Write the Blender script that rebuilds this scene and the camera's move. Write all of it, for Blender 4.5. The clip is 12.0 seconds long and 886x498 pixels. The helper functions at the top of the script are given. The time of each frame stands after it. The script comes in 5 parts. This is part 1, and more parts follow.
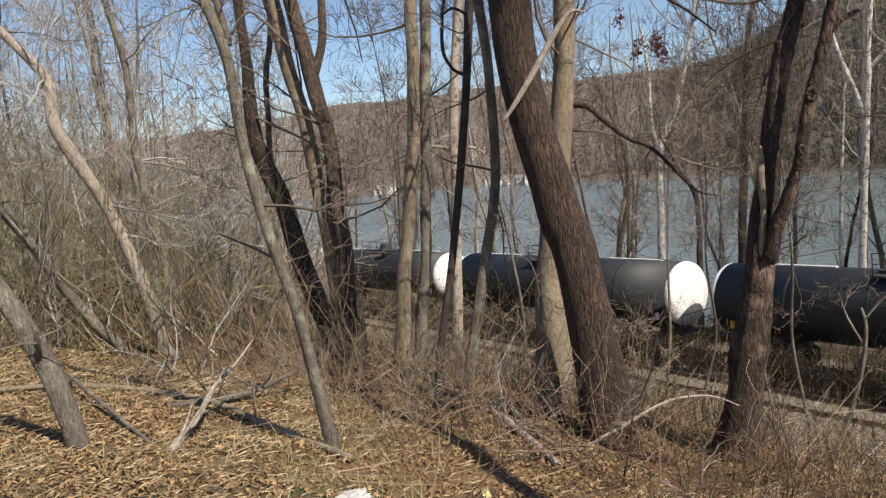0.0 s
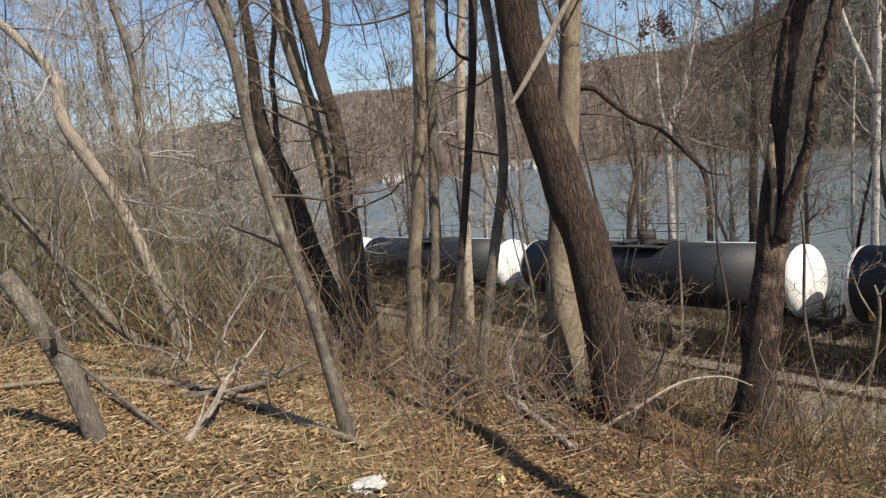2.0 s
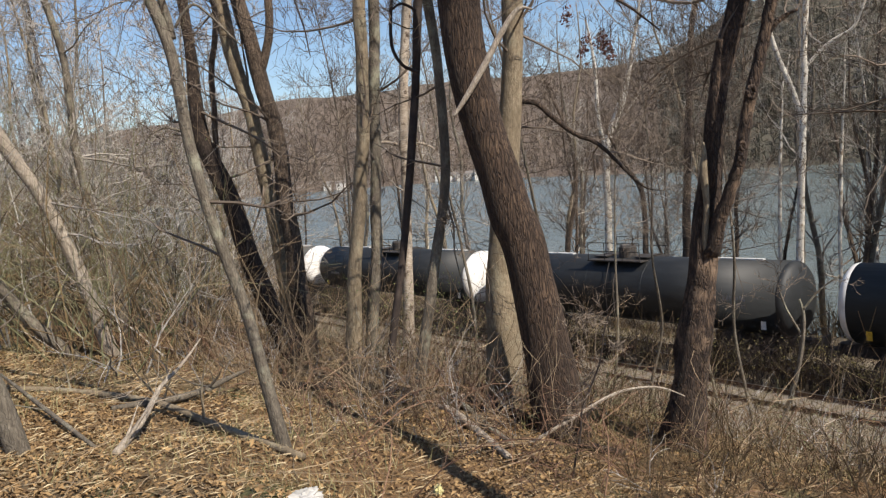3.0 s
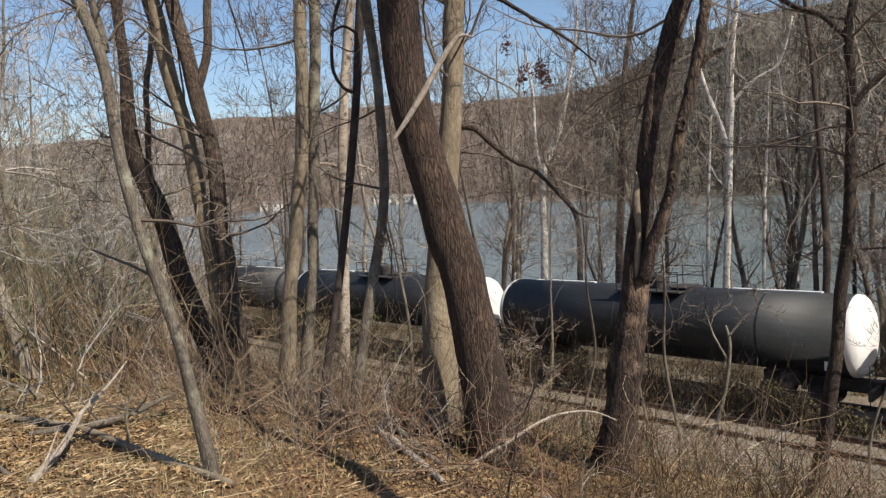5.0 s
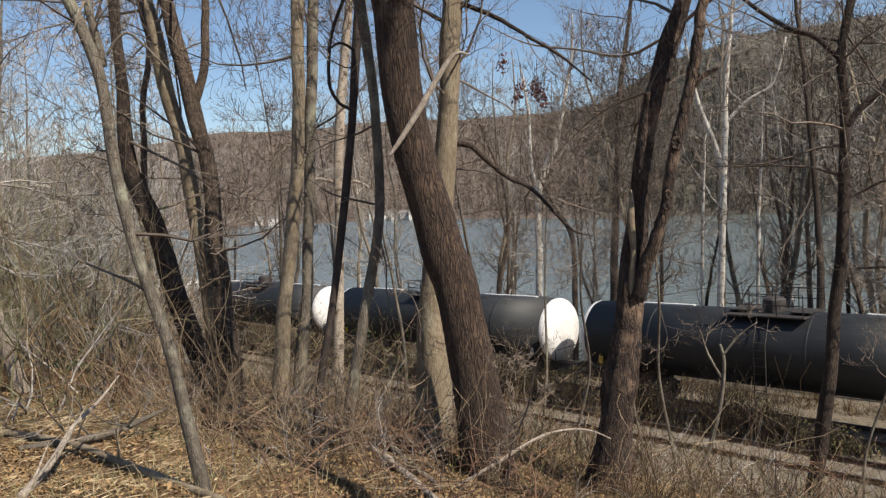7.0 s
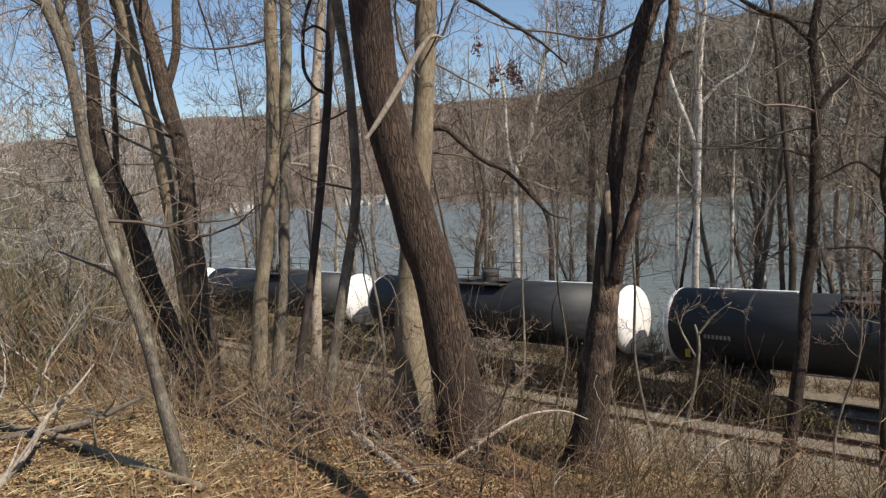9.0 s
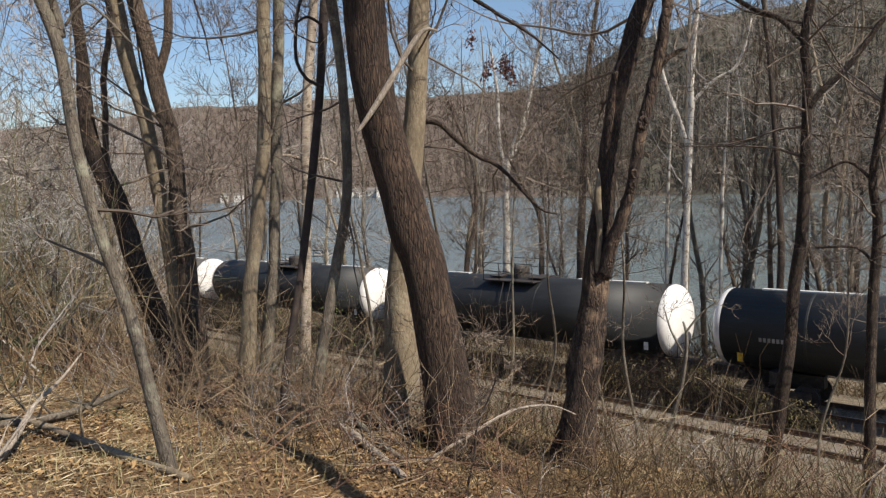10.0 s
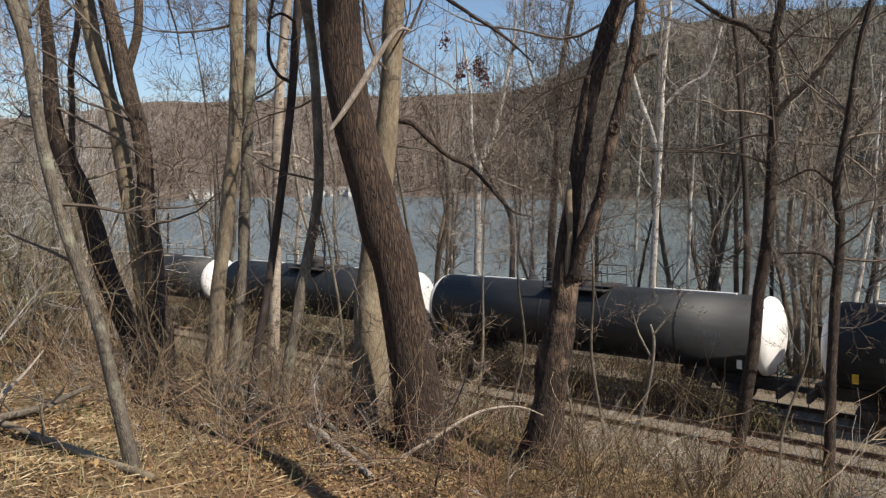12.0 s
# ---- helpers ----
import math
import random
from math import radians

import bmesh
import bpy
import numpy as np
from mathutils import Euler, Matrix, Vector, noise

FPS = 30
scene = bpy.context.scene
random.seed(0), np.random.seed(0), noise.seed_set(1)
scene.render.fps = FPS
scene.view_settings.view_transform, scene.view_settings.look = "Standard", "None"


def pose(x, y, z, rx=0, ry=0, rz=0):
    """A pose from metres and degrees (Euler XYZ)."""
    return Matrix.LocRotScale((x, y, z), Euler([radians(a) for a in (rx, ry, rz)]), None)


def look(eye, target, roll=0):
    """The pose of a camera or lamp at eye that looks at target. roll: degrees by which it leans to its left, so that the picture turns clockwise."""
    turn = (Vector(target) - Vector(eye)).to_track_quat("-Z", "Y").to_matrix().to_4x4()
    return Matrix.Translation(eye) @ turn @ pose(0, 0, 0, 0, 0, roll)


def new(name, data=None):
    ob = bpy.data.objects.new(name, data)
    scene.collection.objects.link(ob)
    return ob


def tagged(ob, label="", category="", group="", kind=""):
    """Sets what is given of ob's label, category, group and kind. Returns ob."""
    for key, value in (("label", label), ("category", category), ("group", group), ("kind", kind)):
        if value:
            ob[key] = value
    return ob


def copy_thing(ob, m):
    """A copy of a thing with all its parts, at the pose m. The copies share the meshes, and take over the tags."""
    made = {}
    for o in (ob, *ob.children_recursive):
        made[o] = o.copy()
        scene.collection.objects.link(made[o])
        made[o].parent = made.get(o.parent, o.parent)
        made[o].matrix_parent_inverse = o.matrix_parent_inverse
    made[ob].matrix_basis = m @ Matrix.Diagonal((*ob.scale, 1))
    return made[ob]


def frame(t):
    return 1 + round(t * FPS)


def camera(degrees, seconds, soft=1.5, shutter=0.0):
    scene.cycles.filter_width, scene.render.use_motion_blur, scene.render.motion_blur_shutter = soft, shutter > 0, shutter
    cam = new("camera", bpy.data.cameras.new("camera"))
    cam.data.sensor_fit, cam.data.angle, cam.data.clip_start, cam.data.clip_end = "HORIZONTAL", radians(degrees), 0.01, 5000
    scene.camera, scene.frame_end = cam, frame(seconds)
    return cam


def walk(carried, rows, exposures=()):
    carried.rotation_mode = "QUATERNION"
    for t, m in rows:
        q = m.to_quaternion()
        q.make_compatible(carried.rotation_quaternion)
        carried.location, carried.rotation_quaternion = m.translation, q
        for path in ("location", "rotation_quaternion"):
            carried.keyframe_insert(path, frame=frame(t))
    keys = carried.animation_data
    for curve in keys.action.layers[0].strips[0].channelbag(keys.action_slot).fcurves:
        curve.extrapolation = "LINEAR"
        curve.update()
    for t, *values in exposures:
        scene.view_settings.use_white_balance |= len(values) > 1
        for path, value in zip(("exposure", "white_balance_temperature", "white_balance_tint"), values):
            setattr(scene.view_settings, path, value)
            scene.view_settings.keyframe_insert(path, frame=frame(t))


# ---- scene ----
LENS = 60.6
cam = camera(LENS, 12.0, soft=1.3)

# ---- the camera: a hand-held turn on one spot ----
EYE = (0.0, 0.0, 1.65)
PATH = [(0, -0.41, -6.0, 4.87), (0.5, -2.23, -6.62, 3.74), (1, -0.91, -8.53, 5.84), (1.5, -1.29, -8.53, 5.97), (2, 0.17, -6.95, 6.22), (2.5, -0.46, -5.4, 4.45), (3, -4.18, -6.62, 4.89), (3.5, -6.49, -6.01, 4.77), (5.5, -9.05, -4.81, 3.57), (6, -8.69, -4.16, 4.43), (6.5, -9.11, -3.91, 3.14), (7, -9.12, -3.98, 3.0), (7.5, -9.9, -5.22, 3.0), (9.5, -11.1, -5.27, 3.19), (10, -11.52, -5.77, 2.56), (10.5, -12.1, -5.22, 2.32), (11, -13.76, -5.37, 1.42), (11.5, -14.76, -5.82, 0.87), (12, -13.61, -5.81, 1.49)]
walk(cam, [(t, pose(*EYE, 90 + p, r, y)) for t, y, p, r in PATH], exposures=[(0.0, 0.44, 6500, 11.5), (1.5, 0.4, 6500, 11.5), (3.5, 0.42, 6500, 11.5), (5.5, 0.42, 6500, 11.5), (7.5, 0.33, 6500, 11.5), (12.0, 0.33, 6500, 11.5)])

# ---- light: a clear spring noon ----
SUN_AZ, SUN_EL = 141.0, 47.0     # degrees clockwise from +y, degrees up
world = bpy.data.worlds.new("sky")
scene.world = world
world.use_nodes = True
wn = world.node_tree
sky = wn.nodes.new("ShaderNodeTexSky")
sky.sky_type = "NISHITA"
sky.sun_disc = False
sky.sun_elevation = radians(SUN_EL)
sky.sun_rotation = radians(SUN_AZ)
sky.air_density, sky.dust_density, sky.ozone_density = 1.0, 0.25, 3.0
wn.links.new(sky.outputs[0], wn.nodes["Background"].inputs[0])
wn.nodes["Background"].inputs[1].default_value = 0.094
sun_dir = Vector((math.sin(radians(SUN_AZ)) * math.cos(radians(SUN_EL)), math.cos(radians(SUN_AZ)) * math.cos(radians(SUN_EL)), math.sin(radians(SUN_EL))))
sun = new("sun", bpy.data.lights.new("sun", "SUN"))
sun.data.energy, sun.data.angle, sun.data.color = 5.0, radians(0.53), (1.0, 0.91, 0.77)
sun.matrix_world = look(sun_dir * 100, (0, 0, 0))


# ---- materials ----
def shader(name, rough=0.8, metal=0.0):
    m = bpy.data.materials.new(name)
    m.use_nodes = True
    b = m.node_tree.nodes["Principled BSDF"]
    b.inputs["Roughness"].default_value = rough
    b.inputs["Metallic"].default_value = metal
    return m, m.node_tree, b


def coords(nt, scale=(1, 1, 1)):
    tc = nt.nodes.new("ShaderNodeTexCoord")
    mp = nt.nodes.new("ShaderNodeMapping")
    mp.inputs["Scale"].default_value = scale
    nt.links.new(tc.outputs["Object"], mp.inputs[0])
    return mp.outputs[0]


def noise_tex(nt, vec, scale, detail=6.0, rough=0.6):
    n = nt.nodes.new("ShaderNodeTexNoise")
    n.inputs["Scale"].default_value, n.inputs["Detail"].default_value, n.inputs["Roughness"].default_value = scale, detail, rough
    nt.links.new(vec, n.inputs["Vector"])
    return n.outputs[0]


def ramp(nt, fac, stops):
    r = nt.nodes.new("ShaderNodeValToRGB")
    while len(r.color_ramp.elements) < len(stops):
        r.color_ramp.elements.new(0.5)
    for e, (p, c) in zip(r.color_ramp.elements, stops):
        e.position, e.color = p, (*c, 1)
    nt.links.new(fac, r.inputs[0])
    return r.outputs[0]


def mix(nt, fac, a, b, mode="MIX"):
    n = nt.nodes.new("ShaderNodeMix")
    n.data_type, n.blend_type = "RGBA", mode
    for s, v in ((n.inputs[0], fac), (n.inputs[6], a), (n.inputs[7], b)):
        if isinstance(v, (int, float)):
            s.default_value = v
        elif isinstance(v, tuple):
            s.default_value = (*v, 1)
        else:
            nt.links.new(v, s)
    return n.outputs[2]


def bump(nt, bsdf, height, strength, dist):
    b = nt.nodes.new("ShaderNodeBump")
    b.inputs["Strength"].default_value, b.inputs["Distance"].default_value = strength, dist
    nt.links.new(height, b.inputs["Height"])
    nt.links.new(b.outputs[0], bsdf.inputs["Normal"])


def two_scale(name, dark, mid, light, big=0.4, small=8.0, rough=0.85, relief=0.5, dist=0.02, stretch=(1, 1, 1), metal=0.0, island=0.0):
    """Colour by fine grain, darkened and lightened by broad stains."""
    m, nt, b = shader(name, rough, metal)
    v = coords(nt, stretch)
    fine = noise_tex(nt, v, small, 8, 0.65)
    broad = noise_tex(nt, v, big, 3)
    c = ramp(nt, fine, [(0.3, dark), (0.5, mid), (0.72, light)])
    c = mix(nt, ramp(nt, broad, [(0.35, (0, 0, 0)), (0.65, (1, 1, 1))]), mix(nt, 0.45, c, dark), c)
    if island:
        geo = nt.nodes.new("ShaderNodeNewGeometry")
        c = mix(nt, geo.outputs["Random Per Island"], mix(nt, island, c, dark), mix(nt, island, c, light))
    nt.links.new(c, b.inputs["Base Color"])
    if relief:
        bump(nt, b, fine, relief, dist)
    return m


def bark(name, dark, mid, light, furrow=(5, 5, 1.4), patches=None, relief=0.8, size=9.0, lichen=None):
    """Bark: cracked plates that run along the stem, fine grain, lichen and broad stains."""
    m, nt, b = shader(name, 0.92)
    v = coords(nt, furrow)
    v2 = coords(nt)
    fine = noise_tex(nt, v, size, 10, 0.75)
    broad = noise_tex(nt, v2, 1.6, 5)
    crack = nt.nodes.new("ShaderNodeTexVoronoi")
    crack.feature = "DISTANCE_TO_EDGE"
    crack.inputs["Scale"].default_value = size * 0.75
    warp = nt.nodes.new("ShaderNodeVectorMath")
    warp.operation = "MULTIPLY_ADD"
    warp.inputs[1].default_value = (0.5, 0.5, 0.5)
    wob = nt.nodes.new("ShaderNodeTexNoise")
    wob.inputs["Scale"].default_value = size * 0.5
    nt.links.new(v, wob.inputs["Vector"])
    nt.links.new(wob.outputs["Color"], warp.inputs[0])
    nt.links.new(v, warp.inputs[2])
    nt.links.new(warp.outputs[0], crack.inputs["Vector"])
    plates = ramp(nt, crack.outputs["Distance"], [(0.0, (0, 0, 0)), (0.16, (1, 1, 1))])
    c = ramp(nt, fine, [(0.34, dark), (0.5, mid), (0.68, light)])
    c = mix(nt, ramp(nt, broad, [(0.38, (0, 0, 0)), (0.62, (1, 1, 1))]), mix(nt, 0.55, c, dark), c)
    keep = nt.nodes.new("ShaderNodeMapRange")
    keep.inputs[3].default_value = 1.0 - min(0.9, relief)
    nt.links.new(plates, keep.inputs[0])
    c = mix(nt, keep.outputs[0], dark, c)
    if lichen:
        moss = noise_tex(nt, v2, 3.2, 7, 0.7)
        c = mix(nt, ramp(nt, moss, [(0.52, (0, 0, 0)), (0.66, (0.7, 0.7, 0.7))]), c, lichen)
    if patches:
        spots = noise_tex(nt, v2, 5.0, 5, 0.6)
        c = mix(nt, ramp(nt, spots, [(0.56, (0, 0, 0)), (0.61, (1, 1, 1))]), c, patches)
    nt.links.new(c, b.inputs["Base Color"])
    height = mix(nt, 0.5, fine, plates)
    bump(nt, b, height, relief, 0.025)
    return m


M_BARK = bark("brown_bark", (0.04, 0.027, 0.019), (0.14, 0.1, 0.072), (0.3, 0.23, 0.165))
M_DARKBARK = bark("dark_bark", (0.018, 0.012, 0.009), (0.068, 0.046, 0.033), (0.19, 0.135, 0.093))
M_SNAGBARK = bark("peeling_dark_bark", (0.016, 0.01, 0.008), (0.07, 0.044, 0.03), (0.2, 0.135, 0.09), relief=0.85, size=7.0, lichen=(0.3, 0.205, 0.135))
M_STRAW = two_scale("pale_straw", (0.2, 0.14, 0.075), (0.38, 0.29, 0.165), (0.6, 0.49, 0.31), small=2, relief=0, island=0.7)
M_BIGBARK = bark("furrowed_bark", (0.022, 0.013, 0.009), (0.075, 0.046, 0.03), (0.19, 0.128, 0.083), furrow=(7, 7, 1.1), relief=0.9, size=6.0)
M_PALEBARK = bark("pale_smooth_bark", (0.12, 0.092, 0.06), (0.27, 0.215, 0.145), (0.42, 0.345, 0.245), relief=0.35, lichen=(0.3, 0.28, 0.2))
M_GREYBARK = bark("grey_bark", (0.075, 0.062, 0.047), (0.18, 0.152, 0.118), (0.33, 0.29, 0.23), relief=0.5, lichen=(0.3, 0.3, 0.22))
M_WHITEBARK = bark("white_bark", (0.4, 0.36, 0.3), (0.66, 0.62, 0.55), (0.8, 0.77, 0.71), patches=(0.2, 0.155, 0.115), relief=0.3)
M_BIRCH = bark("flaking_birch_bark", (0.2, 0.155, 0.115), (0.46, 0.39, 0.31), (0.74, 0.67, 0.58), furrow=(2, 2, 7), patches=(0.1, 0.07, 0.05), relief=0.3)
M_BLEACHED = bark("bleached_wood", (0.22, 0.18, 0.14), (0.42, 0.36, 0.29), (0.6, 0.54, 0.46), relief=0.5)
M_TWIG = two_scale("twig_bark", (0.06, 0.045, 0.033), (0.14, 0.105, 0.08), (0.27, 0.215, 0.165), small=3, relief=0, island=0.6)
M_GREYTWIG = two_scale("grey_twig_bark", (0.15, 0.13, 0.11), (0.32, 0.29, 0.25), (0.55, 0.5, 0.44), small=3, relief=0, island=0.6)
M_DARKBRUSH = two_scale("dark_brush_stems", (0.04, 0.025, 0.014), (0.1, 0.066, 0.034), (0.22, 0.155, 0.075), small=3, relief=0, island=0.7)
M_PALETWIG = two_scale("pale_twig_bark", (0.15, 0.138, 0.125), (0.33, 0.305, 0.28), (0.56, 0.53, 0.49), small=3, relief=0, island=0.6)
M_BRUSH = two_scale("brush_stems", (0.1, 0.066, 0.04), (0.23, 0.162, 0.1), (0.45, 0.34, 0.215), small=3, relief=0, island=0.7)
M_GREENTWIG = two_scale("budding_twigs", (0.095, 0.1, 0.045), (0.19, 0.185, 0.095), (0.34, 0.315, 0.19), small=3, relief=0, island=0.6)
M_LEAF = two_scale("dead_leaves", (0.05, 0.026, 0.011), (0.185, 0.104, 0.042), (0.41, 0.27, 0.125), small=2, relief=0, island=0.8)
M_GRASS = two_scale("dry_grass", (0.12, 0.11, 0.04), (0.27, 0.23, 0.1), (0.42, 0.36, 0.2), small=2, relief=0, island=0.8)


def ground_material():
    """Leaf litter on the bank, grey ballast on the railway bed, mud by the water: by the distance from the line of the bank."""
    m, nt, b = shader("leafy_bank", 0.92)
    v = coords(nt)
    fine = noise_tex(nt, v, 26, 10, 0.8)
    mid_n = noise_tex(nt, v, 3.0, 6)
    broad = noise_tex(nt, v, 0.35, 4)
    leaf = ramp(nt, fine, [(0.3, (0.05, 0.028, 0.013)), (0.48, (0.22, 0.125, 0.054)), (0.7, (0.43, 0.285, 0.14))])
    soil = ramp(nt, mid_n, [(0.3, (0.06, 0.04, 0.022)), (0.7, (0.23, 0.16, 0.08))])
    moss = ramp(nt, mid_n, [(0.3, (0.06, 0.07, 0.02)), (0.7, (0.2, 0.2, 0.08))])
    litter = mix(nt, ramp(nt, broad, [(0.42, (0, 0, 0)), (0.55, (1, 1, 1))]), soil, leaf)
    litter = mix(nt, ramp(nt, noise_tex(nt, v, 0.8, 3), [(0.56, (0, 0, 0)), (0.66, (1, 1, 1))]), litter, moss)
    vor = nt.nodes.new("ShaderNodeTexVoronoi")
    vor.inputs["Scale"].default_value = 16
    nt.links.new(v, vor.inputs["Vector"])
    stone = ramp(nt, vor.outputs["Color"], [(0.1, (0.075, 0.062, 0.043)), (0.5, (0.175, 0.146, 0.102)), (0.9, (0.3, 0.252, 0.18))])
    stone = mix(nt, ramp(nt, mid_n, [(0.35, (0, 0, 0)), (0.7, (0.6, 0.6, 0.6))]), stone, (0.2, 0.16, 0.11))
    sep = nt.nodes.new("ShaderNodeSeparateXYZ")
    nt.links.new(v, sep.inputs[0])
    du = nt.nodes.new("ShaderNodeMath")
    du.operation = "MULTIPLY_ADD"
    du.inputs[1].default_value = 0.809
    nt.links.new(sep.outputs[0], du.inputs[0])
    dv = nt.nodes.new("ShaderNodeMath")
    dv.operation = "MULTIPLY"
    dv.inputs[1].default_value = 0.588
    nt.links.new(sep.outputs[1], dv.inputs[0])
    nt.links.new(dv.outputs[0], du.inputs[2])
    wob = nt.nodes.new("ShaderNodeMath")
    wob.operation = "MULTIPLY_ADD"
    wob.inputs[1].default_value = 2.0
    nt.links.new(mid_n, wob.inputs[0])
    nt.links.new(du.outputs[0], wob.inputs[2])
    lo = nt.nodes.new("ShaderNodeMapRange")
    lo.inputs[1].default_value, lo.inputs[2].default_value = 17.5, 19.5
    nt.links.new(wob.outputs[0], lo.inputs[0])
    hi = nt.nodes.new("ShaderNodeMapRange")
    hi.inputs[1].default_value, hi.inputs[2].default_value = 37.0, 38.5
    nt.links.new(wob.outputs[0], hi.inputs[0])
    c = mix(nt, lo.outputs[0], litter, stone)
    c = mix(nt, hi.outputs[0], c, soil)
    nt.links.new(c, b.inputs["Base Color"])
    bump(nt, b, fine, 0.9, 0.05)
    return m


def water_material():
    m, nt, b = shader("river_water", 0.22)
    b.inputs["IOR"].default_value = 1.33
    v = coords(nt, (1, 1, 1))
    n1 = noise_tex(nt, v, 0.5, 6, 0.65)
    n2 = noise_tex(nt, v, 0.015, 4)
    nt.links.new(ramp(nt, n2, [(0.3, (0.12, 0.145, 0.135)), (0.7, (0.17, 0.19, 0.175))]), b.inputs["Base Color"])
    bump(nt, b, n1, 0.55, 0.6)
    return m


M_GROUND = ground_material()
M_WATER = water_material()
M_HILL = two_scale("wooded_hillside", (0.09, 0.066, 0.049), (0.155, 0.116, 0.086), (0.22, 0.17, 0.125), big=0.01, small=0.12, relief=0)
M_FARTREE = two_scale("far_bare_trees", (0.09, 0.066, 0.05), (0.135, 0.102, 0.077), (0.18, 0.14, 0.107), big=0.012, small=0.2, relief=0, island=0.3)
# near hill: greener woods, with the shade of its slope also in the colours
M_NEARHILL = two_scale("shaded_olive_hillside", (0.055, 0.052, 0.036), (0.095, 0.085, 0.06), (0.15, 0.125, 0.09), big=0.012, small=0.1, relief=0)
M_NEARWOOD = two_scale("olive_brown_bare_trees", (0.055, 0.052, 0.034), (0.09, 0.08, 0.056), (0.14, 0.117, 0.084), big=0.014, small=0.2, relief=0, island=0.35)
M_YELLOWPAPER = two_scale("yellowed_paper", (0.4, 0.36, 0.16), (0.6, 0.55, 0.28), (0.72, 0.68, 0.4), small=6, rough=0.6, relief=0.3)
M_SPROUT = two_scale("fresh_green_leaves", (0.06, 0.085, 0.025), (0.12, 0.16, 0.045), (0.22, 0.26, 0.09), small=3, relief=0, island=0.7)
M_VINELEAF = two_scale("withered_vine_leaves", (0.035, 0.03, 0.012), (0.095, 0.082, 0.03), (0.2, 0.17, 0.065), small=3, relief=0, island=0.8)
M_TANK = two_scale("black_tank_paint", (0.01, 0.0115, 0.0125), (0.0165, 0.0185, 0.0205), (0.028, 0.031, 0.034), big=0.5, small=3, rough=0.6, relief=0.05, stretch=(0.3, 1, 1))
M_WHITE = two_scale("white_paint", (0.55, 0.53, 0.5), (0.78, 0.77, 0.75), (0.84, 0.84, 0.83), big=0.9, small=1.6, rough=0.5, relief=0)
M_STEEL = two_scale("grimy_steel", (0.015, 0.013, 0.012), (0.04, 0.034, 0.03), (0.085, 0.07, 0.06), small=6, rough=0.7, relief=0.2)
M_RAIL = two_scale("rusty_rail", (0.045, 0.025, 0.017), (0.1, 0.055, 0.035), (0.17, 0.1, 0.065), small=9, rough=0.75, relief=0.2)
M_RAILTOP = two_scale("polished_rail_head", (0.3, 0.28, 0.26), (0.45, 0.43, 0.41), (0.6, 0.58, 0.56), small=9, rough=0.35, relief=0, metal=1.0)
M_TIE = two_scale("weathered_tie_wood", (0.09, 0.075, 0.06), (0.2, 0.17, 0.135), (0.32, 0.275, 0.22), small=5, stretch=(1, 6, 6), relief=0.6)
M_YELLOW = two_scale("yellow_paint", (0.4, 0.24, 0.02), (0.6, 0.38, 0.03), (0.7, 0.46, 0.06), small=5, rough=0.5, relief=0)
M_MARK = two_scale("white_marking", (0.4, 0.4, 0.39), (0.6, 0.6, 0.58), (0.7, 0.7, 0.68), small=5, rough=0.6, relief=0)
M_DIM = two_scale("faded_lettering", (0.12, 0.12, 0.12), (0.2, 0.2, 0.2), (0.28, 0.28, 0.28), small=5, rough=0.6, relief=0)
M_PAPER = two_scale("white_litter", (0.3, 0.29, 0.27), (0.47, 0.46, 0.44), (0.58, 0.57, 0.55), small=6, rough=0.6, relief=0.3)
M_WALL = two_scale("pale_house_wall", (0.5, 0.48, 0.45), (0.68, 0.66, 0.62), (0.78, 0.76, 0.73), small=2, relief=0)
M_ROOF = two_scale("grey_roof", (0.12, 0.11, 0.1), (0.2, 0.18, 0.17), (0.3, 0.28, 0.26), small=2, relief=0)
M_GLASS = two_scale("dark_window_glass", (0.02, 0.025, 0.03), (0.04, 0.045, 0.05), (0.06, 0.065, 0.07), small=2, rough=0.1, relief=0)
M_CANE = two_scale("reddish_canes", (0.06, 0.028, 0.018), (0.15, 0.078, 0.048), (0.31, 0.185, 0.115), small=3, relief=0, island=0.7)
# dark bark of the vine; on the track brush it stands in for train shade
M_VINE = two_scale("vine_and_shaded_brush_bark", (0.02, 0.014, 0.012), (0.05, 0.036, 0.03), (0.1, 0.075, 0.06), small=8, relief=0.6)
M_POD = two_scale("dry_seed_clusters", (0.06, 0.025, 0.02), (0.12, 0.05, 0.04), (0.2, 0.09, 0.065), small=8, relief=0, island=0.5)


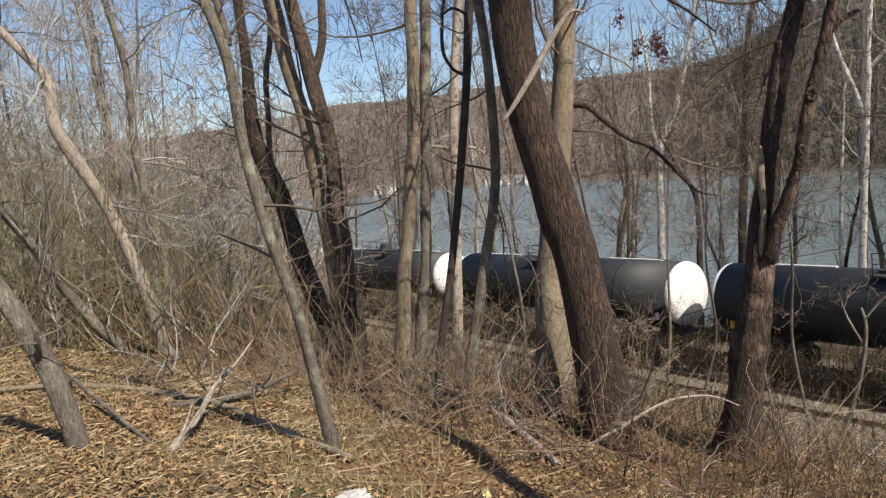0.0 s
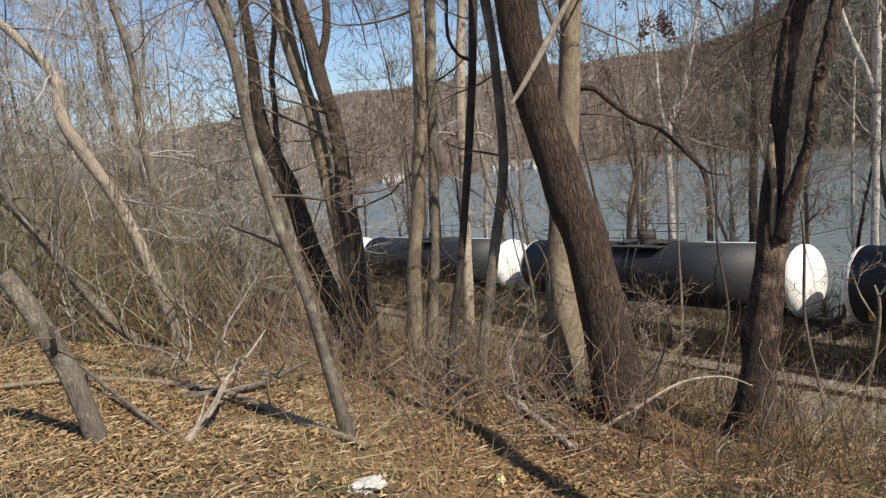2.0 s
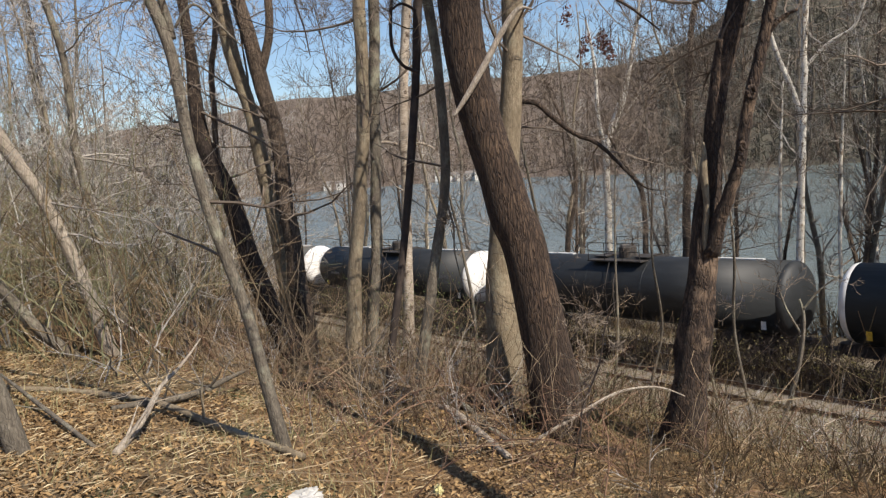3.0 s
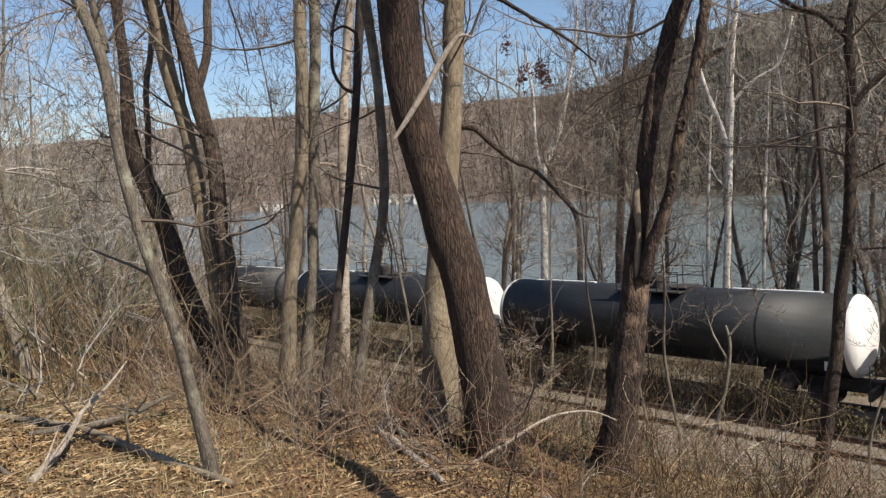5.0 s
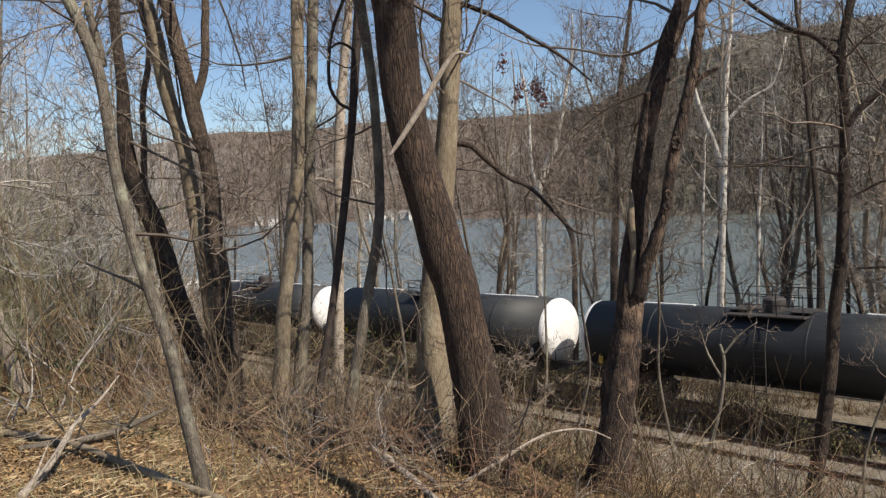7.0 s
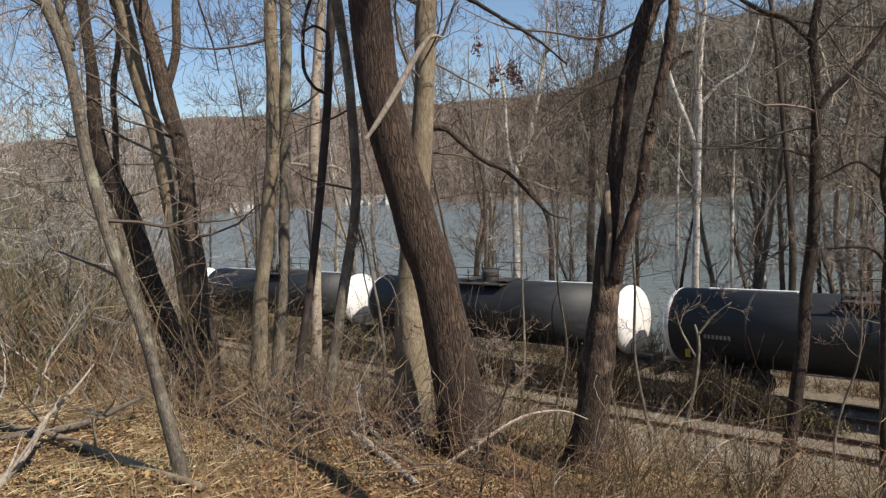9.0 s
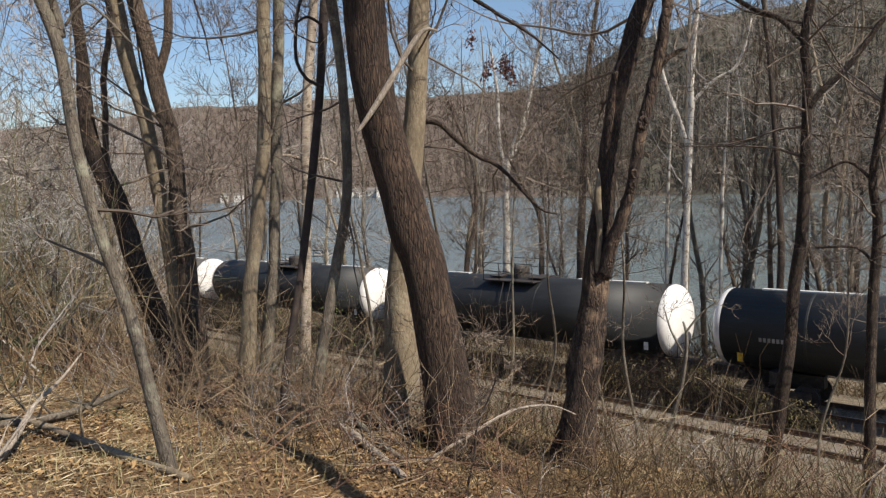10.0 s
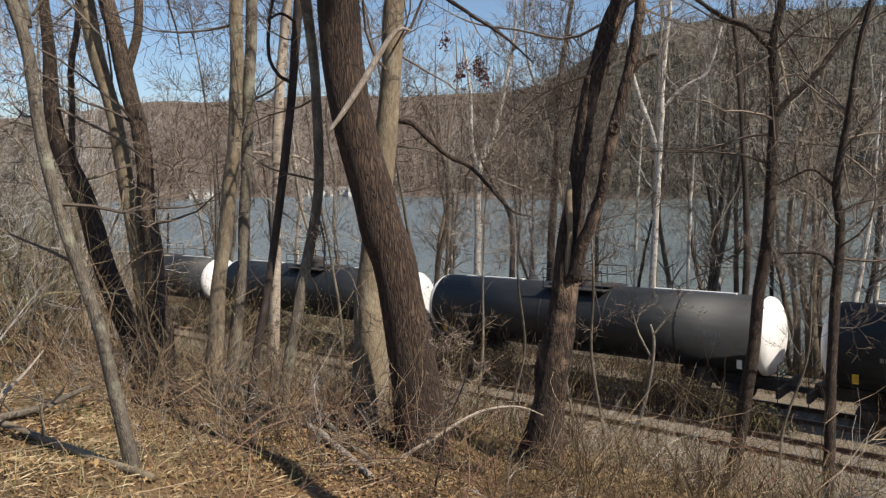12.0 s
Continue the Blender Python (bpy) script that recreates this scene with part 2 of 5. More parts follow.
# ---- mesh helpers ----
class Sheaf:
    """Gathers vertices and faces of one mesh."""

    def __init__(self):
        self.v, self.f = [], []

    def tube(self, pts, radii, sides=5, cap=True):
        """A tapered tube along points."""
        base = len(self.v)
        n = len(pts)
        for i in range(n):
            a, b = pts[max(i - 1, 0)], pts[min(i + 1, n - 1)]
            d = (b - a)
            if d.length < 1e-9:
                d = Vector((0, 0, 1))
            d.normalize()
            s = d.cross(Vector((0.31, 0.95, 0.05)) if abs(d.y) < 0.9 else Vector((1, 0, 0)))
            s.normalize()
            q = d.cross(s)
            for k in range(sides):
                an = 2 * math.pi * k / sides
                self.v.append(pts[i] + (s * math.cos(an) + q * math.sin(an)) * radii[i])
        for i in range(n - 1):
            for k in range(sides):
                k2 = (k + 1) % sides
                r0, r1 = base + i * sides, base + (i + 1) * sides
                self.f.append((r0 + k, r0 + k2, r1 + k2, r1 + k))
        if cap and sides > 2:
            self.f.append(tuple(base + k for k in range(sides))[::-1])
            self.f.append(tuple(base + (n - 1) * sides + k for k in range(sides)))

    def box(self, x0, x1, y0, y1, z0, z1, m=None):
        base = len(self.v)
        for x in (x0, x1):
            for y in (y0, y1):
                for z in (z0, z1):
                    p = Vector((x, y, z))
                    self.v.append(m @ p if m else p)
        for f in ((0, 1, 3, 2), (4, 6, 7, 5), (0, 4, 5, 1), (2, 3, 7, 6), (0, 2, 6, 4), (1, 5, 7, 3)):
            self.f.append(tuple(base + i for i in f))

    def lathe(self, profile, sides=24, m=None):
        """Turns (x, r) pairs about the x axis."""
        base = len(self.v)
        for x, r in profile:
            for k in range(sides):
                an = 2 * math.pi * k / sides
                p = Vector((x, r * math.cos(an), r * math.sin(an)))
                self.v.append(m @ p if m else p)
        n = len(profile)
        for i in range(n - 1):
            for k in range(sides):
                k2 = (k + 1) % sides
                a, b = base + i * sides, base + (i + 1) * sides
                self.f.append((a + k, b + k, b + k2, a + k2))

    def mesh(self, name, material, smooth=False):
        me = bpy.data.meshes.new(name)
        me.from_pydata([tuple(p) for p in self.v], [], self.f)
        me.materials.append(material)
        if smooth:
            me.polygons.foreach_set("use_smooth", [True] * len(me.polygons))
        me.update()
        return me


def part(name, sheaf, material, parent, label="", smooth=False, kind=""):
    ob = new(name, sheaf.mesh(name, material, smooth))
    ob.parent = parent
    return tagged(ob, label, kind=kind)


def thing(name, sheaf, material, label, category, group="", kind="", smooth=False):
    return tagged(new(name, sheaf.mesh(name, material, smooth)), label, category, group, kind)


# ---- the lie of the land ----
# u runs from the camera towards the tracks and the river, w along the tracks
UX, UY = 0.809, 0.588
PROFILE = ((-300, 30), (-60, 6.5), (-10, 1.0), (0, 0), (6.5, -1.3), (8.5, -2.2), (17, -7.9), (19, -8.35), (22.4, -8.4), (23.6, -7.945), (31.4, -7.945), (32.4, -8.1), (36.2, -8.2), (38.5, -9.6), (43, -13.2), (70, -16))
P_U, P_Z = [p[0] for p in PROFILE], [p[1] for p in PROFILE]
GRADE = -0.0144
RAIL_Z = -7.75
NEAR_U, TRAIN_U = 25.5, 29.27
WATER_Z = -12.2


def to_xy(u, w):
    return (UX * u - UY * w, UY * u + UX * w)


def rail_z(w):
    return RAIL_Z + GRADE * (w - 20.77)


def land_uw(u, w):
    z = float(np.interp(u, P_U, P_Z))
    k = min(1.0, max(0.0, (u - 6.5) / 10.5)) * min(1.0, max(0.0, (60 - u) / 20))
    z += GRADE * (max(-120.0, min(w, 260.0)) - 20.77) * k
    if u < 22 or u > 36.5:
        a = 0.17 if u < 12 else 0.3
        z += a * (noise.noise((u * 0.45, w * 0.45, 0.0)) + 0.4 * noise.noise((u * 1.5, w * 1.5, 3.0))) * min(1.0, 0.25 + abs(u) / 6)
    return z


def land(x, y):
    return land_uw(UX * x + UY * y, -UY * x + UX * y)


def build_ground():
    us = [-300, -200, -120, -80, -50, -35, -25, -18, -13] + [-9 + 0.45 * i for i in range(60)] + [18 + 0.4 * i for i in range(50)] + [39, 42, 46, 52, 60, 70]
    ws = [-700, -400, -250, -160, -110, -80, -60, -45, -35] + [-28 + 0.5 * i for i in range(150)] + [47 + 1.5 * i for i in range(40)] + [110, 125, 145, 170, 200, 240, 300, 400, 600, 1000]
    s = Sheaf()
    for u in us:
        for w in ws:
            x, y = to_xy(u, w)
            s.v.append(Vector((x, y, land_uw(u, w))))
    n = len(ws)
    for i in range(len(us) - 1):
        for j in range(n - 1):
            a = i * n + j
            s.f.append((a, a + n, a + n + 1, a + 1))
    return thing("ground", s, M_GROUND, "leaf-littered brown bank falling to a gravel railway bed", "ground", kind="structure", smooth=True)


def build_water():
    s = Sheaf()
    for u in (39.0, 3500.0):
        for w in (-3000.0, 3500.0):
            s.v.append(Vector((*to_xy(u, w), WATER_Z)))
    s.f.append((0, 2, 3, 1))
    return thing("water", s, M_WATER, "wide grey-green river with a ruffled surface", "river", kind="structure")


# the far shore: azimuth, distance of the water's edge, distance and height of the ridge (above the eye)
SHORE = ((-100, 700, 1500, 60), (-40, 620, 1500, 70), (-23, 590, 1400, 84), (-7, 545, 1250, 116), (3, 510, 1180, 116), (10, 450, 1100, 108), (17, 380, 1000, 98), (21, 350, 800, 84), (25.5, 335, 700, 104), (31, 325, 660, 113), (40, 320, 640, 112), (55, 315, 620, 108), (120, 320, 700, 90))


def shore(az):
    return [float(np.interp(az, [p[0] for p in SHORE], [p[k] for p in SHORE])) for k in (1, 2, 3)]


def hill_z(az, q):
    """Height of the far land; q is 0 at the water and 1 on the ridge."""
    d, r, h = shore(az)
    dist = d + (r - d) * q
    k = max(0.0, min(1.0, q))
    rise = 0.12 * min(1.0, k * 8) * k + 0.88 * (k ** 1.15 if k < 1 else 1)
    x, y = math.sin(radians(az)) * dist, math.cos(radians(az)) * dist
    z = WATER_Z - 0.4 + (h + EYE[2] - WATER_Z) * rise
    z += 7.0 * k * (noise.noise((x * 0.006, y * 0.006, 1.0)) + 0.5 * noise.noise((x * 0.02, y * 0.02, 5.0)))
    if q > 1:
        z -= (q - 1) * 40
    return x, y, z


def build_hills(az0, az1, material, label):
    s = Sheaf()
    azs = [az0 + (az1 - az0) * i / 110 for i in range(111)]
    qs = [-0.05] + [i / 26 for i in range(27)] + [1.15, 1.5]
    for a in azs:
        for q in qs:
            x, y, z = hill_z(a, q)
            s.v.append(Vector((x, y, z if q >= 0 else WATER_Z - 3)))
    n = len(qs)
    for i in range(len(azs) - 1):
        for j in range(n - 1):
            k = i * n + j
            s.f.append((k, k + 1, k + n + 1, k + n))
    return thing("hillside", s, material, label, "hill", kind="structure", smooth=True)


def build_far_trees(seed, count, az0, az1, material, label):
    """Bare woods over the far hills."""
    rng = random.Random(seed)
    s = Sheaf()
    for _ in range(count):
        az = rng.uniform(az0, az1)
        q = rng.random() ** 1.05
        x, y, z = hill_z(az, q)
        h = rng.uniform(6, 11)
        lean = Vector((rng.gauss(0, 0.8), rng.gauss(0, 0.8), 0))
        foot = Vector((x, y, z - 0.5))
        top = foot + Vector((0, 0, h)) + lean
        s.tube([foot, top], [0.2, 0.06], 3, cap=False)
        for _ in range(10):
            k = rng.uniform(0.25, 0.95)
            p = foot.lerp(top, k)
            e = p + Vector((rng.gauss(0, 2.2), rng.gauss(0, 2.2), rng.uniform(0.3, 3.0))) * (1.2 - k * 0.6)
            s.tube([p, e], [0.15, 0.09], 3, cap=False)
    return thing("far_woods", s, material, label, "woods", kind="stuff")


build_ground()
build_water()
build_hills(-100, 20, M_HILL, "brown wooded hills beyond the river in early spring")
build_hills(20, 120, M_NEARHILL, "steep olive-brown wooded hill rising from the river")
build_far_trees(5, 6400, -34, 20, M_FARTREE, "bare brown woods covering the far hills")
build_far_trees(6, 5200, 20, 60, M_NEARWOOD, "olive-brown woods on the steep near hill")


# ---- the railway ----
SLEW = math.degrees(math.atan2(UX, -UY))       # the heading of +w, as a turn about z


def track_pose(u, w, dz=0.0):
    """On a track, x along +w and down the grade, y to the river's other side."""
    x, y = to_xy(u, w)
    return pose(x, y, rail_z(w) + dz, 0, -math.degrees(math.atan(GRADE)), SLEW)


def build_track(name, u, label, w0, w1, ties):
    root = new(name)
    root.matrix_world = track_pose(u, 20.77)
    tagged(root, label, "railway track", "railway tracks")
    for side in (-0.7525, 0.7525):
        s = Sheaf()
        a, b = w0 - 20.77, w1 - 20.77
        s.box(a, b, side - 0.07, side + 0.07, -0.17, -0.15)
        s.box(a, b, side - 0.011, side + 0.011, -0.151, -0.04)
        s.box(a, b, side - 0.036, side + 0.036, -0.042, -0.008)
        r = part("rail", s, M_RAIL, root, "rust-brown steel rail")
        s = Sheaf()
        s.box(a, b, side - 0.03, side + 0.03, -0.008, 0.0)
        part("rail_head", s, M_RAILTOP, r, "worn shiny rail head")
    s = Sheaf()
    s.box(-0.115, 0.115, -1.3, 1.3, -0.35, -0.172)
    me = s.mesh("tie", M_TIE)
    rng = random.Random(int(u))
    for i in range(ties):
        t = new("tie", me)
        t.parent = root
        t.matrix_basis = pose(-34 + i * 0.53, rng.uniform(-0.04, 0.04), rng.uniform(-0.012, 0.006), 0, 0, rng.uniform(-1, 1))
    return root


build_track("railway_track", NEAR_U, "empty single railway track on grey ballast", -160, 420, 240)
build_track("railway_track", TRAIN_U, "railway track under the tank train", -160, 420, 150)

# ---- the train ----
CAR_PITCH, TANK_R, TANK_Z = 18.1, 1.5, 2.75
HEAD_A = 0.0                   # the near head's seam at the car's origin, the tank runs to +x
TANK_L = 15.7


def build_car():
    car = new("tank_car")
    tagged(car, "black railway tank car with white-painted ends", "tank car", "tank cars of the train")
    zc = TANK_Z
    s = Sheaf()
    s.lathe([(0.02, TANK_R - 0.02), (0.0, TANK_R), (TANK_L / 3, TANK_R), (2 * TANK_L / 3, TANK_R), (TANK_L, TANK_R), (TANK_L - 0.02, TANK_R - 0.02)], 40, pose(0, 0, zc))
    tank = part("tank", s, M_TANK, car, "glossy black tank barrel", smooth=True)
    for x0, sg in ((0.0, -1), (TANK_L, 1)):
        s = Sheaf()
        prof = [(x0 + sg * 0.5 * math.sin(a), (TANK_R + 0.004) * math.cos(a)) for a in [i * math.pi / 2 / 9 for i in range(10)]]
        prof[-1] = (prof[-1][0], 0.001)
        prof.insert(0, (x0 - sg * 0.07, TANK_R + 0.004))
        s.lathe(prof, 40, pose(0, 0, zc))
        part("tank_head", s, M_WHITE, car, "white dished tank head", smooth=True)
    # weld bands
    for x in (TANK_L * 0.2, TANK_L * 0.4, TANK_L * 0.6, TANK_L * 0.8):
        s = Sheaf()
        s.lathe([(x - 0.05, TANK_R), (x - 0.04, TANK_R + 0.008), (x + 0.04, TANK_R + 0.008), (x + 0.05, TANK_R)], 40, pose(0, 0, zc))
        part("weld_band", s, M_TANK, tank)
    # fittings housing and its platform in the middle of the top
    cx, zt = TANK_L / 2, zc + TANK_R
    s = Sheaf()
    s.tube([Vector((cx, 0, zt - 0.08)), Vector((cx, 0, zt + 0.42)), Vector((cx, 0, zt + 0.5))], [0.42, 0.42, 0.34], 18)
    part("fittings_housing", s, M_STEEL, car, "dark round fittings housing")
    s = Sheaf()
    for y in (-0.85, 0.85):
        s.box(cx - 1.5, cx + 1.5, y - 0.3, y + 0.3, zt - 0.12, zt - 0.07)
    s.box(cx - 1.5, cx - 0.8, -0.6, 0.6, zt + 0.01, zt + 0.05)
    s.box(cx + 0.8, cx + 1.5, -0.6, 0.6, zt + 0.01, zt + 0.05)
    plat = part("platform", s, M_STEEL, car, "steel grating platform")
    s = Sheaf()
    for x in (cx - 1.45, cx - 0.5, cx + 0.5, cx + 1.45):
        for y in (-1.12, 1.12):
            s.tube([Vector((x, y, zt - 0.1)), Vector((x, y, zt + 0.75))], [0.02, 0.02], 6)
    for z in (zt + 0.35, zt + 0.75):
        for y in (-1.12, 1.12):
            s.tube([Vector((cx - 1.45, y, z)), Vector((cx + 1.45, y, z))], [0.02, 0.02], 6)
    part("guard_rail", s, M_STEEL, plat)
    # light strip along the top, added for the sun's glint on the barrel
    for x0, x1 in ((1.2, 4.6), (TANK_L - 4.6, TANK_L - 1.2)):
        s = Sheaf()
        s.box(x0, x1, -0.12, 0.12, zt - 0.01, zt + 0.045)
        part("top_strip", s, M_MARK, car, "pale grey strip standing in for the glint on the tank top")
    # ladders at the platform
    for y in (-1.58, 1.58):
        s = Sheaf()
        for x in (cx - 0.22, cx + 0.22):
            s.tube([Vector((x, y, 0.75)), Vector((x, y, zc + 0.4)), Vector((x, y * 0.72, zt - 0.1))], [0.022] * 3, 6)
        for i in range(9):
            z = 0.85 + 0.3 * i
            s.tube([Vector((cx - 0.22, y, z)), Vector((cx + 0.22, y, z))], [0.014, 0.014], 5)
        part("ladder", s, M_STEEL, car)
    # stub sills, couplers, bolsters
    for x0, sg in ((0.0, -1), (TANK_L, 1)):
        s = Sheaf()
        a, b = sorted((x0 + sg * 0.75, x0 - sg * 3.4))
        s.box(a, b, -0.22, 0.22, 0.72, 1.18)
        s.box(min(x0 + sg * 0.62, x0 + sg * 0.75), max(x0 + sg * 0.62, x0 + sg * 0.75), -1.3, 1.3, 0.75, 1.1)
        xm = x0 - sg * 2.05
        s.box(xm - 0.2, xm + 0.2, -1.35, 1.35, 0.95, 1.45)
        part("stub_sill", s, M_STEEL, car)
        s = Sheaf()
        a, b = sorted((x0 + sg * 0.7, x0 + sg * 1.19))
        s.box(a, b, -0.09, 0.09, 0.77, 0.97)
        part("coupler", s, M_STEEL, car)
        s = Sheaf()
        for y in (-1.28, 1.28):
            s.tube([Vector((x0 + sg * 0.68, y, 0.4)), Vector((x0 + sg * 0.68, y, 2.0))], [0.02, 0.02], 6)
        for z in (1.45, 2.0):
            s.tube([Vector((x0 + sg * 0.68, -1.28, z)), Vector((x0 + sg * 0.68, 1.28, z))], [0.02, 0.02], 6)
        part("end_rail", s, M_STEEL, car)
        # a bogie: side frames and four wheels
        s = Sheaf()
        for y in (-1.02, 1.02):
            s.box(xm - 1.15, xm + 1.15, y - 0.08, y + 0.08, 0.5, 0.72)
            s.box(xm - 0.35, xm + 0.35, y - 0.09, y + 0.09, 0.25, 0.52)
            for dx in (-0.89, 0.89):
                s.box(xm + dx - 0.16, xm + dx + 0.16, y - 0.1, y + 0.1, 0.34, 0.64)
        bogie = part("bogie", s, M_STEEL, car, "grimy cast-steel bogie")
        for dx in (-0.89, 0.89):
            s = Sheaf()
            for y in (-0.75, 0.75):
                s.tube([Vector((0, y - 0.065, 0)), Vector((0, y + 0.065, 0))], [0.457, 0.457], 20)
                s.tube([Vector((0, y * 0.93 - 0.02, 0)), Vector((0, y * 0.93 + 0.02, 0))], [0.485, 0.485], 20)
            s.tube([Vector((0, -0.95, 0)), Vector((0, 0.95, 0))], [0.09, 0.09], 8)
            wheel = part("wheelset", s, M_STEEL, bogie)
            wheel.matrix_basis = pose(xm + dx, 0, 0.457)
    # stencilled markings, placard boards, small yellow signs on both sides
    for sg in (-1, 1):
        for x0, z0, ln, ht, mat, nm in ((1.3, 0.05, 1.0, 0.2, M_DIM, "marking"), (1.3, -0.24, 0.7, 0.16, M_DIM, "marking"), (TANK_L - 2.6, -0.2, 1.1, 0.16, M_DIM, "marking")):
            s = Sheaf()
            n = 7
            for i in range(n):
                xa = x0 + ln * i / n
                for j in range(3):
                    za, zb = z0 + ht * j / 3, z0 + ht * (j + 1) / 3
                    ya, yb = (math.sqrt((TANK_R + 0.012) ** 2 - q * q) * sg for q in (za, zb))
                    k = len(s.v)
                    s.v += [Vector((xa, ya, zc + za)), Vector((xa + ln / n * 0.7, ya, zc + za)), Vector((xa + ln / n * 0.7, yb, zc + zb)), Vector((xa, yb, zc + zb))]
                    s.f.append((k, k + 1, k + 2, k + 3))
            part(nm, s, mat, car, "row of faded grey stencilled characters")
        for x0 in (0.55, TANK_L - 0.9):
            s = Sheaf()
            s.box(x0, x0 + 0.2, sg * 1.36 - 0.01, sg * 1.36 + 0.01, zc - 1.05, zc - 0.72)
            part("placard", s, M_YELLOW if x0 > 5 else M_MARK, car, "small placard board")
    return car


def build_train():
    first = build_car()
    cars = [first]
    for _ in range(25):
        cars.append(copy_thing(first, Matrix.Identity(4)))
    return cars


CARS = build_train()


def darken_end(car):
    """One car of the train has its leading end left black, with a small white plate on it."""
    head = next(o for o in car.children if o.name.startswith("tank_head"))
    head.data = head.data.copy()
    head.data.materials[0] = M_TANK
    tagged(head, "black dished tank head")
    tagged(car, "black railway tank car with one black unpainted end")
    s = Sheaf()
    s.box(-0.4, -0.36, 0.35, 0.8, TANK_Z - 0.1, TANK_Z + 0.2)
    part("plate", s, M_WHITE, car, "small white plate")


darken_end(CARS[10])


# ---- trees ----
def spline(pts, step=4):
    """A smooth line through (x, y, z, r) rows."""
    out = []
    n = len(pts)
    q = [np.array(p, float) for p in pts]
    for i in range(n - 1):
        p0, p1, p2, p3 = q[max(i - 1, 0)], q[i], q[i + 1], q[min(i + 2, n - 1)]
        for k in range(step):
            t = k / step
            out.append(0.5 * (2 * p1 + (p2 - p0) * t + (2 * p0 - 5 * p1 + 4 * p2 - p3) * t * t + (3 * p1 - p0 - 3 * p2 + p3) * t ** 3))
    out.append(q[-1])
    return [Vector(p[:3]) for p in out], [max(0.003, float(p[3])) for p in out]


def unit(rng, up=0.0):
    v = Vector((rng.gauss(0, 1), rng.gauss(0, 1), rng.gauss(0, 1) + up))
    return v.normalized()


def grow(s, rng, p, d, length, r, depth, kids=4, up=0.25, wander=0.22, thin=0.0045):
    """A crooked branch with its twigs."""
    n = 5 if depth > 0 else 3
    pts, radii = [p.copy()], [r]
    d = d.normalized()
    for i in range(n):
        d = (d + unit(rng) * wander + Vector((0, 0, up * 0.25))).normalized()
        p = p + d * (length / n)
        pts.append(p.copy())
        radii.append(max(thin * 0.6, r * (1 - 0.8 * (i + 1) / n)))
    s.tube(pts, radii, 6 if r > 0.03 else (4 if r > 0.012 else 3), cap=False)
    if depth <= 0:
        return
    for _ in range(kids):
        k = rng.uniform(0.25, 1.0)
        i = min(n - 1, int(k * n))
        q = pts[i].lerp(pts[i + 1], k * n - i if k < 1 else 1.0)
        axis = (pts[i + 1] - pts[i]).normalized()
        e = (axis + unit(rng, 0.25) * 0.95).normalized()
        grow(s, rng, q, e, length * rng.uniform(0.35, 0.65), max(thin, radii[i] * rng.uniform(0.4, 0.6)), depth - 1, kids, up, wander * 1.15, thin)


def stem(s, rng, pts, rough=0.05, sides=16, flare=True):
    """A trunk with an uneven round, wider at the foot."""
    line, radii = spline(pts, 6)
    ph = rng.uniform(0, 50)
    line = [p + Vector((noise.noise((p.z * 1.1, ph, 0)), noise.noise((p.z * 1.1, ph, 7)), 0)) * min(0.05, radii[0] * 0.3) for p in line]
    base = len(s.v)
    s.tube(line, radii, sides)
    n = len(line)
    for i in range(n):
        for k in range(sides):
            v = s.v[base + i * sides + k]
            off = v - line[i]
            g = 1 + rough * 2 * noise.noise((k * 0.9 + ph, line[i].z * 1.3, ph)) + rough * noise.noise((k * 2.3, line[i].z * 4, ph))
            if flare and i < 5:
                g *= 1 + 0.35 * (1 - i / 5) ** 2 * (1 + 0.5 * math.sin(k * 5 * 2 * math.pi / sides + ph))
            s.v[base + i * sides + k] = line[i] + off * g
    return line, radii


def stick(name, label, pts, mat, category="stick", seed=0, twigs=0):
    rng = random.Random(seed)
    s = Sheaf()
    line, radii = spline(pts, 5)
    s.tube(line, radii, 9)
    for _ in range(twigs):
        i = rng.randrange(1, len(line) - 1)
        grow(s, rng, line[i], unit(rng, 0.3), rng.uniform(0.2, 0.7), radii[i] * 0.5, 1, 2)
    rehome(s, Matrix.Translation(-line[0]))
    ob = thing(name, s, mat, label, category, smooth=True)
    ob.location = line[0]
    return ob


def place(root, line):
    """The foot of a thing becomes its origin."""
    root.location = line
    return Matrix.Translation(-Vector(line))


def rehome(s, m):
    s.v = [m @ v for v in s.v]


